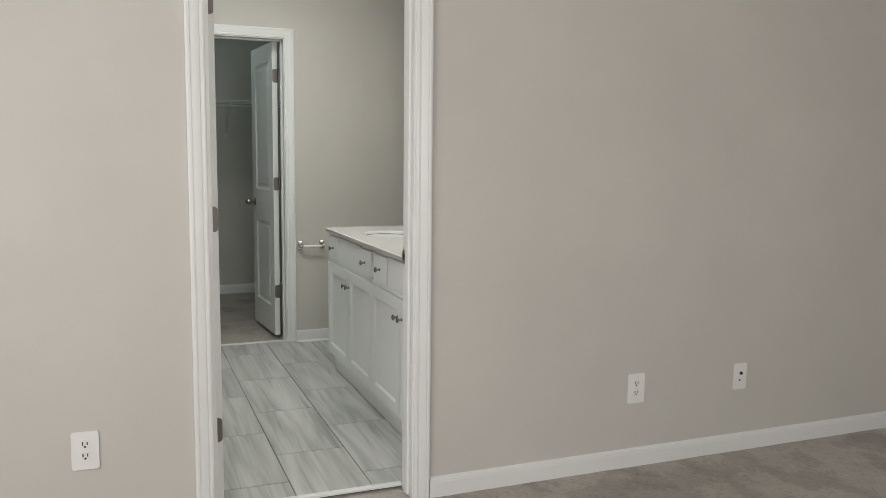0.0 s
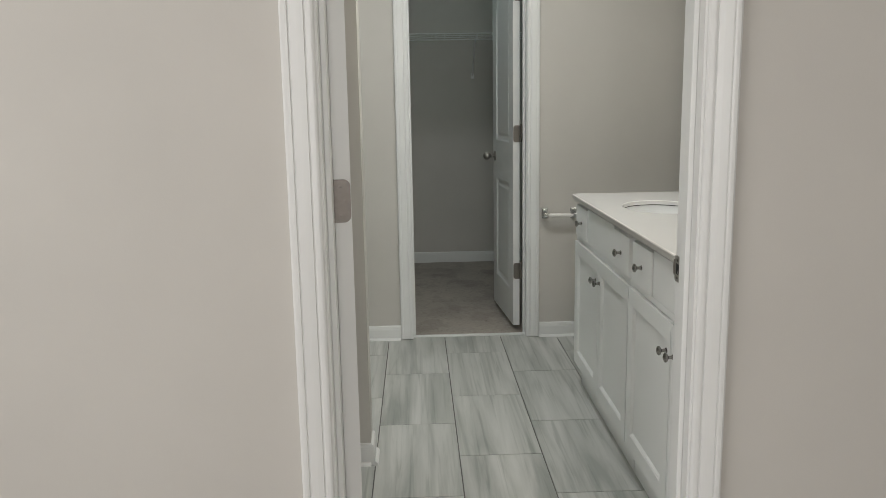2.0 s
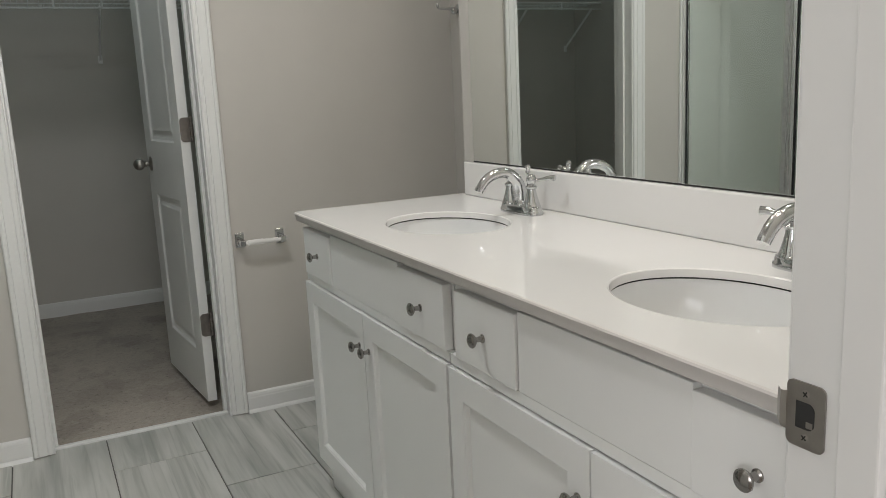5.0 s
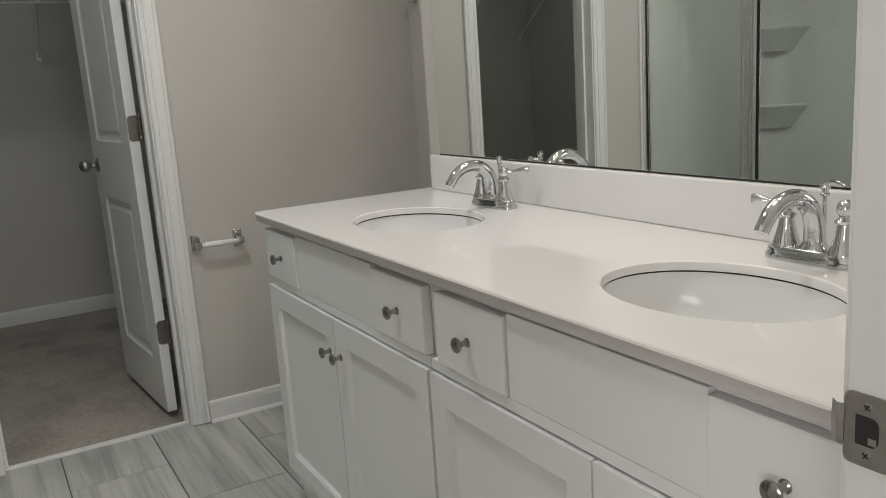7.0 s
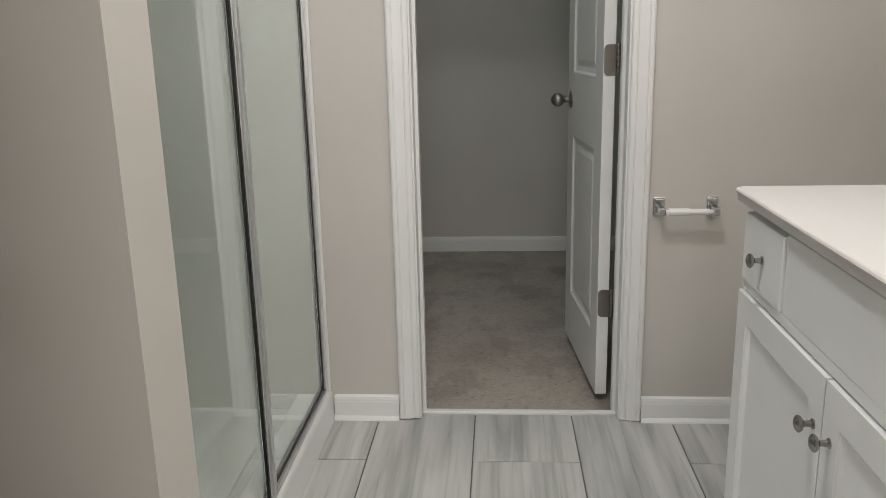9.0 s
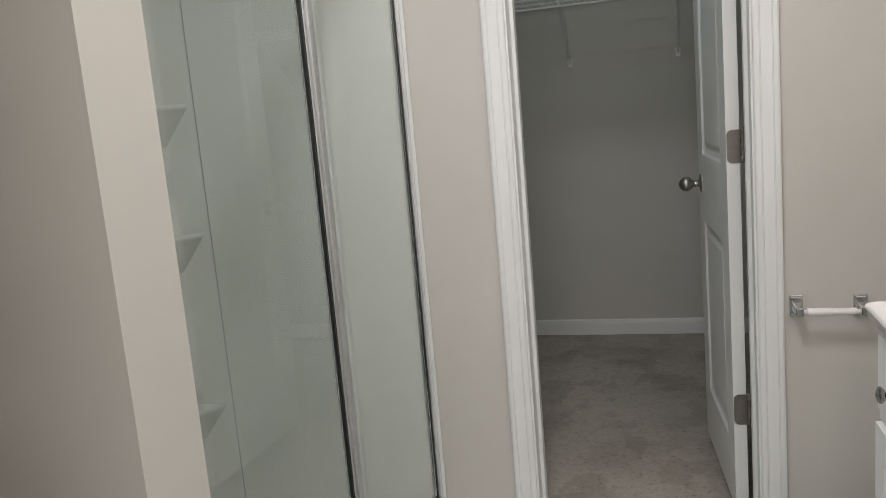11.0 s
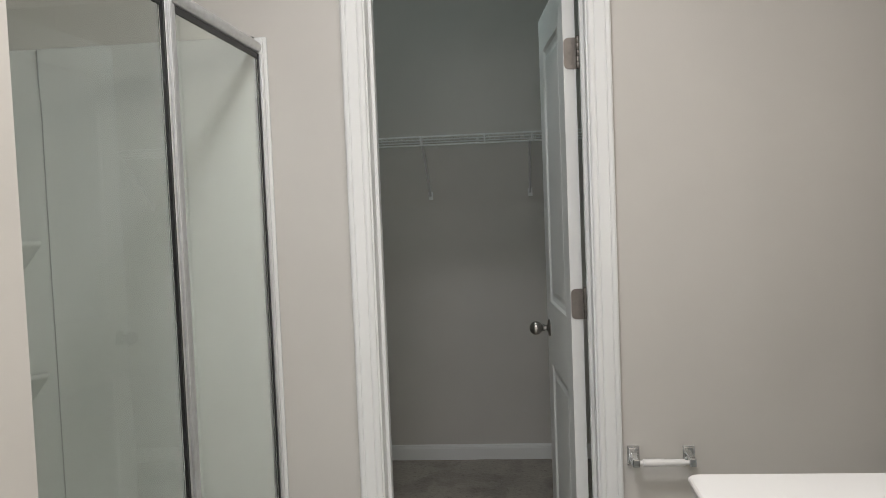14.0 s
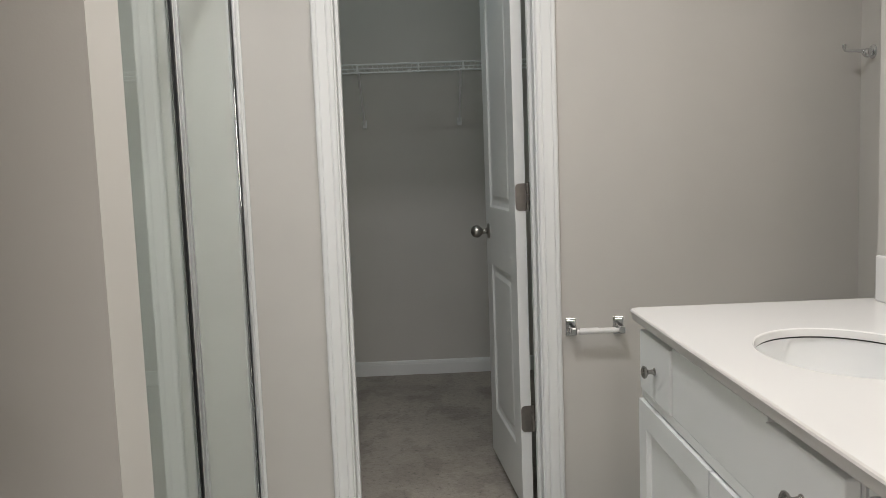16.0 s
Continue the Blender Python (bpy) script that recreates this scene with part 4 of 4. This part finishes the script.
def enclosure():
    ob = thing("shower_enclosure", "framed glass shower enclosure with bright aluminium rails", "shower enclosure")
    y0, y1, zt = SY0 + 0.017, SY1 - 0.028, 1.838
    bm = bmesh.new()
    tube(bm, [(GX, y0, zt), (GX, y1 + 0.012, zt)], 0.0155, 24)
    for v in bm.verts:
        v.co.x = GX + (v.co.x - GX) * 0.85
    part("header_rail", bm, ALU, ob, "rounded bright aluminium rail", soft=True)
    part("rail_seal", boxes((GX - 0.0045, GX + 0.0045, y0, y1, zt - 0.034, zt - 0.019)), RUBBER, ob)
    part("bottom_track", boxes((GX - 0.014, GX + 0.014, y0, y1, 0.1, 0.112), (GX - 0.014, GX - 0.009, y0, y1, 0.112, 0.128), r=0.0015), ALU, ob)
    part("track_seal", boxes((GX - 0.0045, GX + 0.0045, y0, y1, 0.1125, 0.1235)), RUBBER, ob)
    for a, s in ((y1, -1), (y0, 1)):
        lo, hi = sorted((a, a + s * 0.004))
        part("wall_channel", boxes((GX - 0.014, GX + 0.014, lo, hi, 0.113, zt - 0.02), r=0.002), ALU, ob)
        lo, hi = sorted((a + s * 0.0045, a + s * 0.0125))
        part("channel_seal", boxes((GX - 0.0065, GX + 0.0065, lo, hi, 0.113, zt - 0.02)), RUBBER, ob)
    # the meeting posts, stepped and ribbed
    part("post_seal", boxes((GX - 0.004, GX + 0.010, -0.656, -0.648, 0.113, zt - 0.02)), RUBBER, ob)
    part("post", boxes((GX - 0.010, GX + 0.012, -0.6475, -0.618, 0.113, zt - 0.02), (GX + 0.012, GX + 0.019, -0.641, -0.635, 0.113, zt - 0.02),
                       (GX + 0.012, GX + 0.017, -0.630, -0.622, 0.113, zt - 0.02), r=0.0015), ALU, ob)
    part("post", boxes((GX - 0.014, GX + 0.006, -0.6175, -0.585, 0.113, zt - 0.02), (GX + 0.006, GX + 0.011, -0.611, -0.597, 0.113, zt - 0.02), r=0.0015), ALU, ob)
    for n, a, b in (("fixed_pane", -0.5845, y1 - 0.013), ("door_pane", y0 + 0.013, -0.6565)):
        g = part(n, boxes((GX - 0.003, GX + 0.003, a, b, 0.124, zt - 0.034)), GLASS, ob, "clear greenish tempered glass")
        g.visible_shadow = False


enclosure()


# ---- closet shelf ----
def wire_shelf():
    ob = thing("wire_shelf", "white coated wire shelf with slanted braces on the closet wall", "shelf")
    x0, x1, yf, yb, zf, zb = XL + 0.01, CL_X - 0.01, 1.75, CL_Y - 0.006, 1.723, 1.719
    bm = bmesh.new()
    n = 104
    for i in range(n):
        x = x0 + 0.01 + (x1 - x0 - 0.02) * i / (n - 1)
        tube(bm, [(x, yb, zb + 0.003), (x, yf - 0.002, zf + 0.004)], 0.0017, 4)
    deck = part("wire_deck", bm, VINYL, ob, soft=True)
    deck["kind"] = "stuff"
    for y, z in ((yf, zf), (yf - 0.004, zf - 0.042), (yb, zb), ((yf + yb) / 2, (zf + zb) / 2)):
        bm = bmesh.new()
        tube(bm, [(x0, y, z), (x1, y, z)], 0.0046 if y < 1.8 else 0.0036, 8)
        part("long_wire", bm, VINYL, ob, soft=True)
    for x in (-1.716, -1.188, -0.66, -0.132, 0.396):
        bm = bmesh.new()
        tube(bm, [(x, yf + 0.004, zf - 0.036), (x, yf + 0.02, zf - 0.05), (x, CL_Y - 0.02, 1.454), (x, CL_Y - 0.004, 1.434)], 0.0075, 8, 0.7)
        b = part("brace", bm, VINYL, ob, soft=True)
        part("foot", boxes((x - 0.012, x + 0.012, CL_Y - 0.008, CL_Y, 1.414, 1.458), r=0.003), VINYL, b)
    for x in (-1.46, -0.94, -0.664, -0.35, -0.12, 0.14, 0.59):
        part("lip_clip", boxes((x - 0.0045, x + 0.0045, yf - 0.009, yf + 0.004, zf - 0.047, zf + 0.004), r=0.002), VINYL, ob)
    for x in (-1.6, -1.3, -1.0, -0.7, -0.4, -0.1, 0.2, 0.5, 0.8):
        part("wall_clip", boxes((x - 0.008, x + 0.008, CL_Y - 0.012, CL_Y, zb - 0.006, zb + 0.014), r=0.002), PLASTIC, ob)


wire_shelf()


# ---- floor tiles ----
floor = tagged(part("floor", boxes((XL, XN, BED_Y + 0.135, 0.03, -0.05, 0.0015)), GROUT), "tiled bathroom floor of long striated grey tiles", "floor", kind="structure")
PX, PY, GAP = 0.2985, 0.60, 0.0042
tiles = {}


def tile_piece(x0, x1, y0, y1):
    key = (round(x1 - x0, 4), round(y1 - y0, 4))
    if key not in tiles:
        bm = bmesh.new()
        w, l = key
        lo = [bm.verts.new((sx * w / 2, sy * l / 2, -0.004)) for sx, sy in ((-1, -1), (1, -1), (1, 1), (-1, 1))]
        mid = [bm.verts.new((sx * w / 2, sy * l / 2, 0.0028)) for sx, sy in ((-1, -1), (1, -1), (1, 1), (-1, 1))]
        hi = [bm.verts.new((sx * (w / 2 - 0.001), sy * (l / 2 - 0.001), 0.0036)) for sx, sy in ((-1, -1), (1, -1), (1, 1), (-1, 1))]
        for a, b in ((lo, mid), (mid, hi)):
            for i in range(4):
                bm.faces.new((a[i], a[(i + 1) % 4], b[(i + 1) % 4], b[i]))
        bm.faces.new(hi)
        tiles[key] = mesh_of("tile", bm, TILE)
    ob = new("tile", tiles[key])
    ob.location = ((x0 + x1) / 2, (y0 + y1) / 2, 0.0015 + random.uniform(-0.0003, 0.0003))
    ob.parent = floor


for col in range(-5, 5):
    cx0, cx1 = -0.139 + col * PX, -0.139 + (col + 1) * PX
    off = -0.265 if col % 2 else 0.035
    for row in range(-5, 2):
        ry1 = off + row * PY
        ry0 = ry1 - PY
        x0, x1 = max(cx0, XL) + GAP / 2, min(cx1, XN) - GAP / 2
        y0, y1 = max(ry0, BED_Y + 0.137) + GAP / 2, min(ry1, 0.029) - GAP / 2
        if x1 - x0 < 0.02 or y1 - y0 < 0.01 or x1 < GX:
            continue
        tile_piece(x0, x1, y0, y1)
